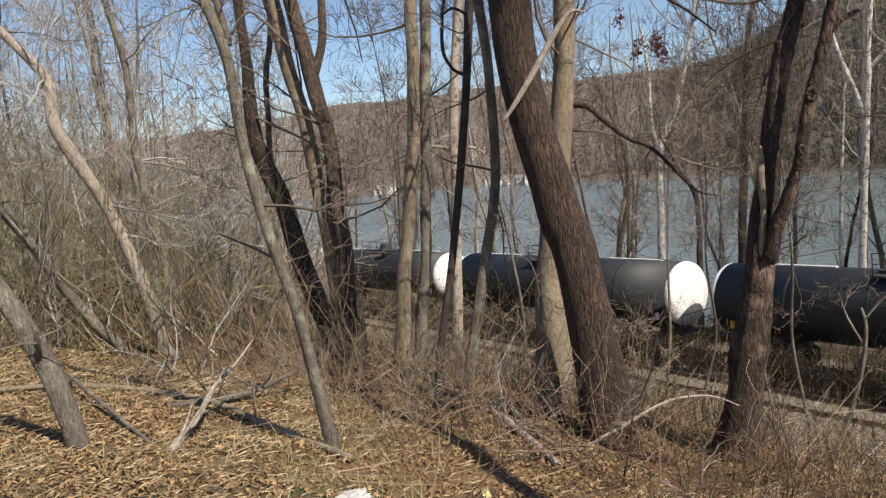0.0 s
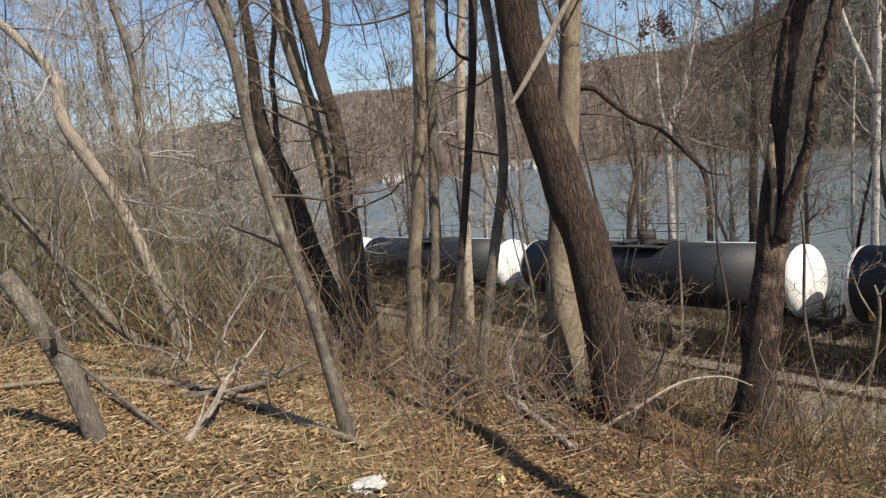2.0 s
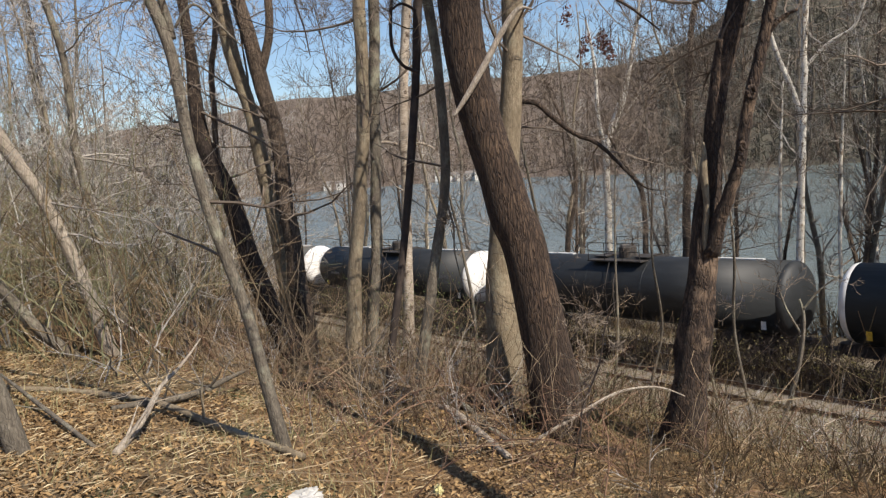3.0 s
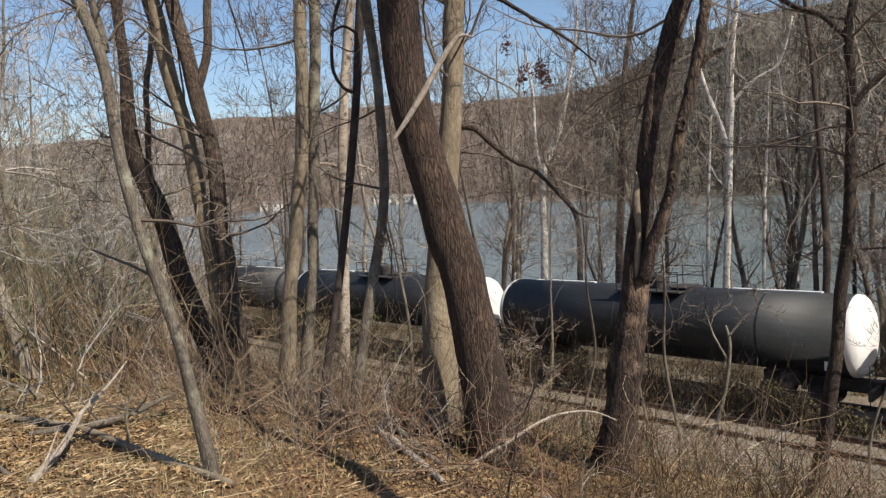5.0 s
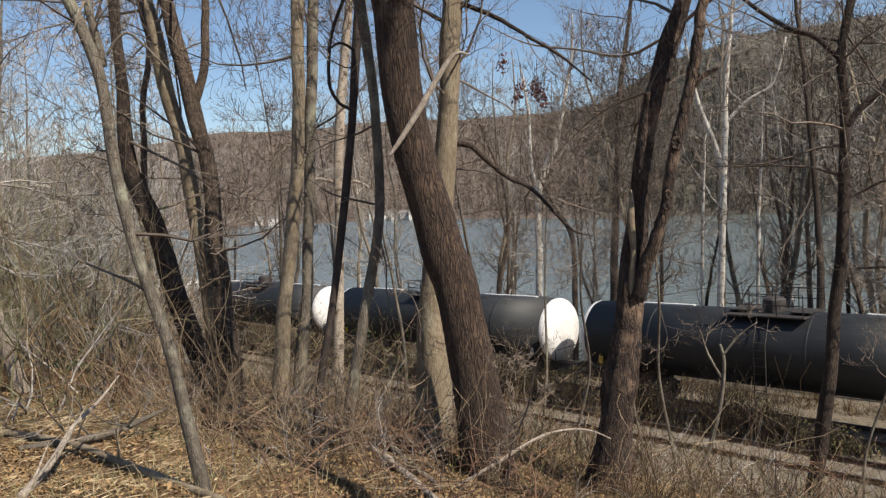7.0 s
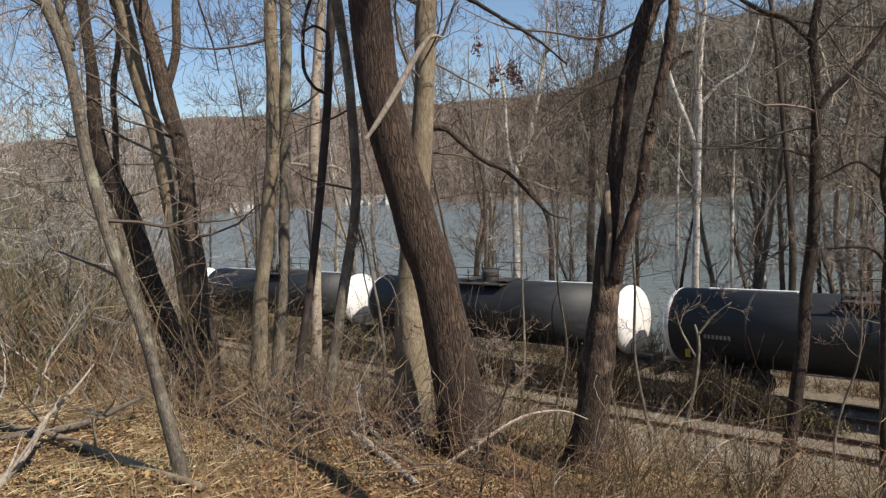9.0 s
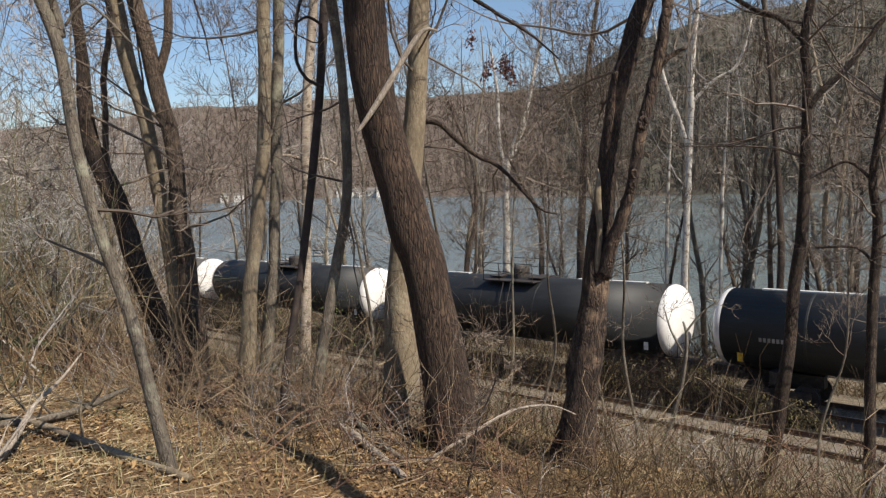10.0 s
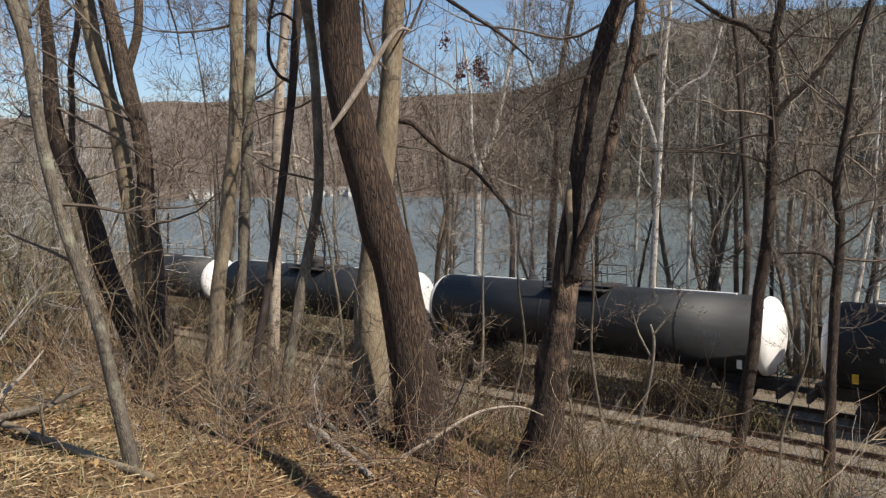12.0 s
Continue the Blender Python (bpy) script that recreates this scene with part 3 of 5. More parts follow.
def tree(name, label, pts, bark_mat, twig_mat, seed, limbs=(), boughs=8, low=2.0, extra=5.0, spread=1.6, depth=3, group="", category="tree", kids=4, rough=0.075, limb_mat=None, slim=0.9):
    """A trunk through pts, with the limbs given, carried on above and hung with twigs."""
    rng = random.Random(seed)
    pts = [(x, y, z, r * slim) for x, y, z, r in pts]
    limbs = [[(x, y, z, r * slim) for x, y, z, r in lp] for lp in limbs]
    a, b = np.array(pts[-2]), np.array(pts[-1])
    if extra:
        p, r = b[:3].copy(), b[3]
        for k in range(3):
            way = (b[:3] - a[:3]) / np.linalg.norm(b[:3] - a[:3])
            way = way * (1 - 0.3 * k) + np.array((0, 0, 0.3 * k))
            p = p + way * extra / 3 + np.array((rng.uniform(-0.2, 0.2), rng.uniform(-0.2, 0.2), 0)) * (k > 0)
            pts.append((*p, max(0.012, r * (0.85 - 0.28 * k))))
    root = new(name)
    tagged(root, label, category, group)
    foot = pts[0][:3]
    s = Sheaf()
    x, y, z, r = pts[0]
    pts.insert(0, (x, y, z - 0.35, r * 1.1))
    line, radii = stem(s, rng, pts, rough)
    m = place(root, foot)
    rehome(s, m)
    for lp in limbs:
        b = Sheaf()
        l2, r2 = spline(lp, 5)
        l2 = [p + unit(rng) * min(0.012, r2[0] * 0.12) * (i > 0) for i, p in enumerate(l2)]
        b.tube(l2, r2, 8)
        rehome(b, m)
        part("limb", b, limb_mat or bark_mat, root, smooth=True)
    part("trunk", s, bark_mat, root, smooth=True)
    c = Sheaf()
    top = len(line)
    for _ in range(boughs):
        i = rng.randrange(top // 5, top - 1)
        if line[i].z - foot[2] < low:
            continue
        d = unit(rng, 0.5)
        ln = spread * rng.uniform(0.5, 1.2)
        grow(c, rng, line[i], d, ln, min(radii[i] * 0.35, 0.008 * ln + 0.004), depth, kids, 0.15, 0.3, 0.004)
    for lp in limbs:
        l2, r2 = spline(lp, 3)
        for _ in range(4):
            i = rng.randrange(len(l2) // 2, len(l2))
            grow(c, rng, l2[i], unit(rng, 0.3), spread * rng.uniform(0.3, 0.7), min(r2[i] * 0.5, 0.012), 2, kids, 0.1, 0.3, 0.003)
    rehome(c, m)
    if c.v:
        part("crown", c, twig_mat, root, kind="stuff")
    return root


tree("leaning_sapling", "slim leaning grey-brown tree on the leafy bank",
     [(-0.99, 5.81, -0.56, 0.066), (-1.08, 5.79, 0.03, 0.055), (-1.17, 5.78, 0.64, 0.048), (-1.32, 5.75, 1.28, 0.046), (-1.43, 5.73, 1.94, 0.045), (-1.48, 5.73, 2.57, 0.046), (-1.56, 5.71, 2.93, 0.048), (-1.66, 5.69, 3.21, 0.046)],
     M_GREYBARK, M_TWIG, 11, boughs=9, low=1.6, extra=4, spread=1.2,
     limbs=[[(-1.45, 5.73, 2.02, 0.012), (-1.58, 5.7, 2.06, 0.009), (-1.68, 5.68, 2.02, 0.005)],
            [(-1.46, 5.74, 2.69, 0.03), (-1.48, 5.74, 2.87, 0.032), (-1.52, 5.74, 3.03, 0.03), (-1.54, 5.74, 3.24, 0.025)],
            [(-1.42, 5.7, 2.76, 0.012), (-1.35, 5.7, 2.86, 0.012), (-1.27, 5.7, 2.91, 0.011), (-1.18, 5.7, 2.84, 0.01), (-1.04, 5.7, 2.68, 0.008), (-0.95, 5.7, 2.58, 0.004)]])
tree("leaning_tree", "dark leaning tree that bends upright, its bark pale above",
     [(-1.54, 10.73, -1.08, 0.185), (-1.92, 10.67, 0.11, 0.163), (-2.16, 10.64, 1.17, 0.146), (-2.41, 10.6, 2.05, 0.13), (-2.49, 10.59, 2.62, 0.106), (-2.5, 10.59, 3.35, 0.082), (-2.48, 10.59, 4.3, 0.071), (-2.47, 10.59, 4.59, 0.067)],
     M_DARKBARK, M_TWIG, 12, boughs=14, extra=6, spread=2.0, limb_mat=M_BARK,
     limbs=[[(-2.3, 10.62, 1.7, 0.045), (-2.29, 10.6, 2.24, 0.045), (-2.26, 10.6, 2.64, 0.045), (-2.24, 10.6, 3.09, 0.045), (-2.14, 10.6, 3.53, 0.045), (-2.1, 10.6, 3.89, 0.042), (-2.16, 10.6, 4.22, 0.038), (-2.14, 10.6, 4.73, 0.034)]])
tree("twin_stem_tree", "grey smooth-barked stem of a twin tree on the crest",
     [(-1.6, 11.41, -1.15, 0.2), (-1.68, 11.4, 0.1, 0.147), (-1.77, 11.38, 1.1, 0.129), (-1.87, 11.37, 2.29, 0.116), (-2.09, 11.34, 3.45, 0.122), (-2.23, 11.32, 4.4, 0.124), (-2.27, 11.32, 4.78, 0.116)],
     M_PALEBARK, M_TWIG, 13, boughs=14, extra=6, spread=2.0)
tree("twin_stem_tree", "dark rough-barked stem of a twin tree on the crest",
     [(-1.42, 11.16, -1.15, 0.2), (-1.49, 11.15, 0.12, 0.152), (-1.51, 11.15, 1.1, 0.134), (-1.55, 11.15, 2.22, 0.118), (-1.71, 11.13, 3.18, 0.127), (-1.85, 11.11, 4.03, 0.112), (-1.97, 11.09, 4.64, 0.104)],
     M_BARK, M_TWIG, 14, boughs=12, extra=6, spread=2.0,
     limbs=[[(-1.9, 11.1, 4.5, 0.022), (-1.3, 10.2, 4.6, 0.02), (-1.05, 9.9, 4.1, 0.016), (-0.94, 9.85, 3.7, 0.015), (-0.88, 9.86, 3.45, 0.012), (-0.84, 9.86, 3.1, 0.007)], [(-1.68, 11.13, 3.1, 0.075), (-1.5, 11.13, 3.6, 0.07), (-1.44, 11.13, 4.2, 0.065), (-1.4, 11.1, 5.0, 0.055)]])
tree("pale_tree", "straight tree with pale tan bark on the crest",
     [(-0.71, 9.59, -1.08, 0.135), (-0.54, 9.6, 0.28, 0.098), (-0.36, 9.62, 1.4, 0.093), (-0.23, 9.63, 2.44, 0.09), (-0.19, 9.63, 3.34, 0.087), (-0.12, 9.64, 4.26, 0.086)],
     M_PALEBARK, M_TWIG, 15, boughs=9, low=3, extra=7, spread=1.7)
tree("grey_tree", "straight tree with scaly grey bark on the crest",
     [(-0.47, 9.86, -1.15, 0.11), (-0.3, 9.87, 0.22, 0.082), (-0.17, 9.87, 1.38, 0.077), (-0.06, 9.88, 2.81, 0.078), (0.08, 9.88, 4.29, 0.076)],
     M_GREYBARK, M_TWIG, 16, boughs=9, low=3, extra=6, spread=1.6)
tree("white_barked_tree", "slender tree with flaking white bark below the crest",
     [(0.06, 13.0, -1.95, 0.12), (0.21, 13.0, 0.3, 0.093), (0.31, 13.0, 1.93, 0.087), (0.42, 13.0, 3.16, 0.088), (0.6, 13.0, 4.47, 0.079), (0.69, 13.0, 5.12, 0.07)],
     M_BIRCH, M_GREYTWIG, 17, boughs=12, low=3, extra=6, spread=1.6,
     limbs=[[(0.31, 13.0, 1.95, 0.035), (0.0, 12.98, 2.05, 0.03), (-0.35, 12.95, 2.02, 0.02)], [(0.33, 13.0, 1.9, 0.03), (0.6, 13, 1.98, 0.025), (0.85, 13, 1.85, 0.015)]])
tree("vine_stem", "thin dark sinuous vine-like stem", [(-0.22, 8.02, -0.98, 0.05), (-0.1, 8.02, -0.13, 0.046), (0.1, 8.03, 0.82, 0.045), (0.22, 8.03, 1.53, 0.048), (0.35, 8.03, 2.29, 0.048), (0.45, 8.04, 3.16, 0.052), (0.53, 8.04, 3.79, 0.056)],
     M_VINE, M_TWIG, 18, boughs=5, low=2.2, extra=3, spread=1.0, category="vine",
     limbs=[[(0.41, 8.0, 2.58, 0.02), (0.25, 8.0, 2.67, 0.02), (0.16, 8.0, 2.87, 0.021), (0.18, 8.0, 3.2, 0.021), (0.24, 8.0, 3.45, 0.021), (0.4, 8.0, 3.85, 0.02), (0.5, 8.0, 4.4, 0.018)],
            [(0.44, 8.0, 3.2, 0.016), (0.3, 8.0, 3.28, 0.016), (0.18, 8.0, 3.22, 0.012)]])
tree("thin_tree", "thin brown tree on the crest beside the big trunk", [(0.07, 7.8, -1.0, 0.075), (0.32, 7.8, 0.24, 0.062), (0.52, 7.8, 1.16, 0.058), (0.6, 7.8, 1.8, 0.055), (0.59, 7.8, 2.54, 0.053), (0.55, 7.8, 3.17, 0.059), (0.5, 7.8, 3.73, 0.07)],
     M_GREYBARK, M_TWIG, 19, boughs=8, low=2.4, extra=4, spread=1.2)
tree("big_leaning_tree", "big leaning tree with dark furrowed bark", [(1.47, 7.14, -1.15, 0.29), (1.37, 7.16, -0.24, 0.236), (1.32, 7.17, 0.32, 0.221), (1.24, 7.18, 0.82, 0.213), (1.11, 7.21, 1.15, 0.21), (0.97, 7.24, 1.77, 0.199), (0.87, 7.26, 2.36, 0.194), (0.81, 7.27, 2.95, 0.197), (0.76, 7.28, 3.54, 0.198), (0.75, 7.28, 3.69, 0.196)],
     M_BIGBARK, M_TWIG, 20, boughs=12, low=3.6, extra=9, spread=2.6, slim=1.0, rough=0.035)
tree("pale_tree", "stout pale tan tree with a swollen foot", [(1.02, 8.04, -1.2, 0.245), (1.09, 8.03, -0.12, 0.204), (1.17, 8.02, 0.86, 0.164), (1.28, 8.01, 1.77, 0.139), (1.37, 7.99, 2.66, 0.122), (1.45, 7.98, 3.36, 0.117), (1.5, 7.98, 3.82, 0.113)],
     M_PALEBARK, M_TWIG, 21, boughs=26, low=3.0, extra=8, spread=2.0, limb_mat=M_DARKBARK,
     limbs=[[(1.34, 7.99, 2.2, 0.034), (1.59, 7.94, 2.17, 0.034), (1.76, 7.9, 2.0, 0.031), (1.98, 7.86, 1.81, 0.028), (2.21, 7.82, 1.68, 0.024), (2.43, 7.78, 1.43, 0.02), (2.63, 7.74, 1.21, 0.014), (2.83, 7.7, 1.15, 0.006)],
            [(1.47, 7.98, 3.7, 0.03), (1.82, 7.86, 3.53, 0.028), (2.03, 7.78, 3.39, 0.024), (2.25, 7.7, 3.22, 0.02), (2.51, 7.6, 3.03, 0.016), (2.8, 7.5, 2.74, 0.008)]])
tree("broken_tree", "dark tree with a split bleached stub and two stems", [(2.61, 6.85, -1.3, 0.25), (2.69, 6.83, -0.56, 0.195), (2.77, 6.79, 0.21, 0.16), (2.87, 6.76, 0.86, 0.134), (2.93, 6.73, 1.36, 0.1), (2.97, 6.72, 1.77, 0.085), (3.04, 6.69, 2.22, 0.088), (3.15, 6.65, 2.61, 0.105), (3.27, 6.6, 3.02, 0.1), (3.37, 6.56, 3.41, 0.085)],
     M_SNAGBARK, M_TWIG, 22, slim=0.85, boughs=10, low=3.2, extra=6, spread=1.8, rough=0.21,
     limbs=[[(2.84, 6.66, 0.6, 0.09), (2.95, 6.52, 1.08, 0.07), (3.03, 6.45, 1.36, 0.061), (3.1, 6.4, 1.75, 0.061), (3.19, 6.36, 2.18, 0.062), (3.28, 6.32, 2.55, 0.06), (3.34, 6.29, 2.95, 0.057), (3.4, 6.26, 3.33, 0.053), (3.6, 6.2, 4.4, 0.04)],
            [(3.05, 6.66, 2.15, 0.05), (3.02, 6.64, 2.36, 0.048), (3.0, 6.63, 2.5, 0.04)],
            [(3.24, 6.34, 2.42, 0.026), (3.36, 6.26, 2.58, 0.022), (3.48, 6.2, 2.64, 0.014)]])
stick("split_stub", "bleached splinter of wood on the broken tree", [(2.82, 6.66, 0.45, 0.014), (2.8, 6.65, 0.75, 0.03), (2.82, 6.63, 1.05, 0.026), (2.8, 6.62, 1.35, 0.036), (2.815, 6.62, 1.5, 0.022), (2.81, 6.62, 1.62, 0.008)], M_PALEBARK, "wood splinter")


def tree_knots():
    """Ringed knot holes and a burl on the right-hand stem of the broken tree."""
    broken = next(o for o in bpy.data.objects if o.name == "broken_tree")
    for (x, y, z), r in (((3.03, 6.34, 1.56), 0.034), ((3.02, 6.36, 1.46), 0.03), ((3.09, 6.27, 2.0), 0.05)):
        s = Sheaf()
        ring = [Vector((x + math.cos(a) * r * 0.7, y - 0.012, z + math.sin(a) * r)) - broken.location for a in [i * math.pi / 6 for i in range(13)]]
        s.tube(ring, [r * 0.42] * 13, 6, cap=False)
        part("knot", s, M_SNAGBARK, broken, "swollen knot ring on the bark", smooth=True)


tree_knots()
tree("river_bank_tree", "slim dark tree on the slope with a forked top", [(6.1, 9.16, -3.95, 0.183), (6.4, 8.95, -1.54, 0.145), (6.51, 8.88, -0.18, 0.125), (6.59, 8.82, 1.0, 0.115), (6.64, 8.79, 2.22, 0.107), (6.62, 8.8, 3.08, 0.091), (6.72, 8.73, 3.9, 0.075)],
     M_DARKBARK, M_TWIG, 23, slim=0.62, boughs=26, low=4.5, extra=4, spread=1.8,
     limbs=[[(6.62, 8.8, 3.08, 0.058), (6.36, 8.98, 3.44, 0.054), (6.1, 9.18, 3.61, 0.05), (5.77, 9.42, 3.95, 0.042), (5.5, 9.6, 4.3, 0.034)],
            [(6.63, 8.78, 2.26, 0.074), (6.8, 8.65, 2.52, 0.066), (6.99, 8.51, 2.74, 0.062), (7.24, 8.32, 3.18, 0.058), (7.7, 8.0, 4.0, 0.045)]])
tree("river_bank_tree", "thin dark tree on the slope with side branches", [(6.86, 7.93, -3.7, 0.148), (6.87, 7.94, -2.02, 0.108), (6.9, 7.92, -0.12, 0.095), (6.92, 7.9, 0.86, 0.086), (6.89, 7.93, 1.35, 0.078), (6.97, 7.85, 2.23, 0.063), (7.07, 7.77, 3.15, 0.055), (7.13, 7.72, 3.6, 0.048)],
     M_DARKBARK, M_TWIG, 24, slim=0.62, boughs=24, low=4.0, extra=4, spread=1.6,
     limbs=[[(6.89, 7.93, 1.3, 0.035), (6.69, 8.1, 1.56, 0.031), (6.5, 8.27, 1.46, 0.024), (6.3, 8.42, 1.33, 0.014)],
            [(6.9, 7.92, 0.3, 0.032), (6.75, 8.04, 0.51, 0.028), (6.41, 8.34, 0.5, 0.016)]])
tree("side_tree", "tall leaning brown tree beside the viewpoint", [(2.14, 1.42, land(2.14, 1.42) - 0.05, 0.15), (2.59, 1.62, 1.60, 0.12), (3.05, 1.82, 3.60, 0.11), (3.50, 2.02, 5.60, 0.10), (3.95, 2.22, 7.60, 0.10)],
     M_BARK, M_TWIG, 35, boughs=8, low=6.5, extra=4, spread=2.0)
tree("broken_leaning_trunk", "smooth grey leaning trunk snapped off at its top", [(-2.82, 5.49, -0.25, 0.11), (-2.91, 5.45, 0.25, 0.106), (-3.0, 5.4, 0.61, 0.103), (-3.1, 5.35, 0.92, 0.098), (-3.2, 5.3, 1.17, 0.09)],
     M_GREYBARK, M_TWIG, 25, boughs=0, extra=0, category="trunk", slim=0.74,
     limbs=[[(-2.97, 5.36, 0.55, 0.03), (-2.9, 5.25, 0.68, 0.022), (-2.87, 5.2, 0.78, 0.012)]])
tree("crooked_tree", "crooked mottled tree leaning out over the thicket", [(-3.9, 10.3, -0.75, 0.12), (-4.02, 10.24, -0.01, 0.108), (-4.19, 10.17, 0.8, 0.099), (-4.35, 10.11, 1.46, 0.09), (-4.66, 9.99, 2.13, 0.09), (-4.87, 9.91, 2.69, 0.091), (-4.9, 9.9, 3.23, 0.075), (-5.3, 9.74, 3.83, 0.059), (-5.6, 9.62, 4.14, 0.051)],
     M_BLEACHED, M_PALETWIG, 26, boughs=34, low=1.8, extra=3, spread=1.6)
tree("leaning_dead_tree", "dead brown tree leaning low over the thicket", [(-4.17, 9.99, -0.6, 0.091), (-4.6, 9.81, 0.01, 0.082), (-4.93, 9.67, 0.59, 0.081), (-5.17, 9.57, 1.1, 0.073), (-5.46, 9.45, 1.6, 0.065), (-5.76, 9.33, 1.94, 0.057)],
     M_GREYBARK, M_TWIG, 27, boughs=12, low=0.5, extra=2, spread=1.2)
tree("thicket_tree", "thin grey tree standing in the thicket", [(-4.02, 11.31, -0.75, 0.091), (-4.13, 11.27, 0.41, 0.076), (-4.26, 11.22, 1.27, 0.067), (-4.37, 11.18, 2.32, 0.063), (-4.35, 11.19, 3.41, 0.054), (-4.52, 11.13, 4.45, 0.051)],
     M_GREYBARK, M_GREYTWIG, 28, boughs=26, low=1.4, extra=4, spread=1.6)

# bare trees on the river bank behind the train
tree("sycamore", "white-limbed sycamore on the river bank", [(12.2, 43.3, -10.2, 0.26), (12.3, 43.29, -7.07, 0.239), (12.47, 43.24, -3.02, 0.236), (12.65, 43.19, 1.65, 0.218), (13.4, 42.98, 3.58, 0.25), (14.02, 42.8, 5.67, 0.152), (14.45, 42.68, 7.75, 0.102)],
     M_WHITEBARK, M_GREYTWIG, 31, boughs=20, low=9, extra=4, spread=4,
     limbs=[[(12.64, 43.19, 1.48, 0.168), (12.28, 43.29, 3.32, 0.117), (12.25, 43.3, 6.28, 0.101), (11.9, 43.4, 8.92, 0.068)]])
tree("sycamore", "tall white-barked sycamore on the river bank", [(18.2, 33.35, -9.6, 0.22), (18.31, 33.3, -6.9, 0.203), (18.51, 33.19, -1.75, 0.171), (18.69, 33.09, 2.23, 0.156), (18.83, 33.01, 6.13, 0.143), (19.07, 32.88, 8.93, 0.101), (19.27, 32.77, 10.43, 0.087)],
     M_WHITEBARK, M_GREYTWIG, 32, boughs=24, low=8, extra=3, spread=4,
     limbs=[[(18.65, 33.11, 2.23, 0.127), (18.29, 33.31, 3.58, 0.128), (17.81, 33.58, 5.2, 0.114), (17.56, 33.72, 6.54, 0.071), (17.3, 33.9, 8.5, 0.05)],
            [(18.8, 33.0, 4.4, 0.09), (19.6, 32.6, 5.3, 0.08), (20.6, 32.1, 6.0, 0.07), (21.2, 31.9, 8.0, 0.04)]])
tree("sycamore", "slender white-barked tree leaning on the river bank", [(23.8, 27.0, -9.0, 0.18), (24.04, 26.8, -6.85, 0.165), (24.18, 26.67, -4.39, 0.15), (24.41, 26.46, -1.98, 0.135), (24.6, 26.3, 0.13, 0.094), (24.66, 26.24, 2.21, 0.067)],
     M_WHITEBARK, M_GREYTWIG, 36, boughs=14, low=6, extra=3, spread=3)
for bx, by, dz, sd in ((20.85, 34.13, 0.0, 37), (18.6, 35.42, -0.3, 38)):
    tree("pale_sapling", "pale thin sapling on the river bank", [(bx, by, land(bx, by) - 0.1, 0.11), (bx + 0.02, by - 0.02, -4.0, 0.1), (bx + 0.1, by - 0.06, -0.8, 0.09), (bx + 0.2, by - 0.1, 1.4 + dz, 0.07), (bx + 0.3, by - 0.2, 3.5 + dz, 0.05)],
         M_WHITEBARK, M_GREYTWIG, sd, boughs=12, low=7, extra=2, spread=2.6)
tree("bank_tree", "thin bending dark tree on the river bank", [(10.5, 47.9, -10.6, 0.22), (10.66, 47.8, -9.2, 0.2), (11.1, 47.7, -4.05, 0.18), (11.76, 47.6, -1.15, 0.16), (11.67, 47.6, 2.13, 0.125), (10.65, 47.8, 5.1, 0.1)],
     M_BARK, M_TWIG, 39, boughs=14, low=8, extra=2, spread=3)
tree("bank_tree", "short crooked tree on the river bank", [(14.2, 42.7, -9.2, 0.22), (14.28, 42.6, -8.4, 0.2), (14.4, 42.56, -3.76, 0.18), (14.33, 42.6, -1.1, 0.16), (13.56, 42.85, 0.6, 0.12)],
     M_BARK, M_TWIG, 40, boughs=14, low=5, extra=3, spread=3)
tree("bank_tree", "tall slim tree on the river bank", [(21.15, 38.6, -11.6, 0.19), (21.21, 38.55, -11.0, 0.171), (21.28, 38.51, -6.81, 0.15), (21.47, 38.41, -4.22, 0.14), (21.35, 38.47, 0.55, 0.131), (21.5, 38.39, 5.2, 0.115), (21.7, 38.28, 8.83, 0.1)],
     M_GREYBARK, M_GREYTWIG, 41, boughs=20, low=9, extra=3, spread=3)
tree("slope_sapling", "thin forked pale sapling on the slope", [(4.0, 8.05, land(4.0, 8.05) - 0.1, 0.04), (4.2, 7.96, -1.44, 0.032), (4.33, 7.89, -0.87, 0.027), (4.38, 7.87, -0.4, 0.022), (4.35, 7.89, -0.18, 0.012)],
     M_GREYBARK, M_TWIG, 42, boughs=3, low=1.5, extra=0, spread=0.6, category="sapling",
     limbs=[[(4.37, 7.87, -0.3, 0.016), (4.52, 7.79, -0.08, 0.012), (4.69, 7.69, 0.08, 0.006)], [(4.36, 7.88, -0.58, 0.017), (4.23, 7.95, -0.29, 0.013), (4.16, 7.98, -0.02, 0.006)]])
tree("slender_stem", "thin dark upright stem on the crest", [(1.19, 5.53, -0.9, 0.011), (1.27, 5.5, -0.5, 0.009), (1.3, 5.5, -0.3, 0.009), (1.44, 5.47, 0.03, 0.007), (1.5, 5.45, 0.32, 0.005), (1.6, 5.44, 0.53, 0.003)],
     M_VINE, M_TWIG, 43, boughs=5, low=0.5, extra=0, spread=0.4, category="sapling")
tree("bank_tree", "dark bare tree on the river bank", [(14.4, 37.3, -9.4, 0.26), (14.49, 37.28, -7.38, 0.245), (14.77, 37.17, -1.76, 0.224), (15.03, 37.07, 2.58, 0.194), (15.26, 36.98, 6.0, 0.165), (15.68, 36.82, 9.07, 0.121), (16.02, 36.69, 11.54, 0.092)],
     M_DARKBARK, M_TWIG, 33, boughs=26, low=9, extra=3, spread=4)
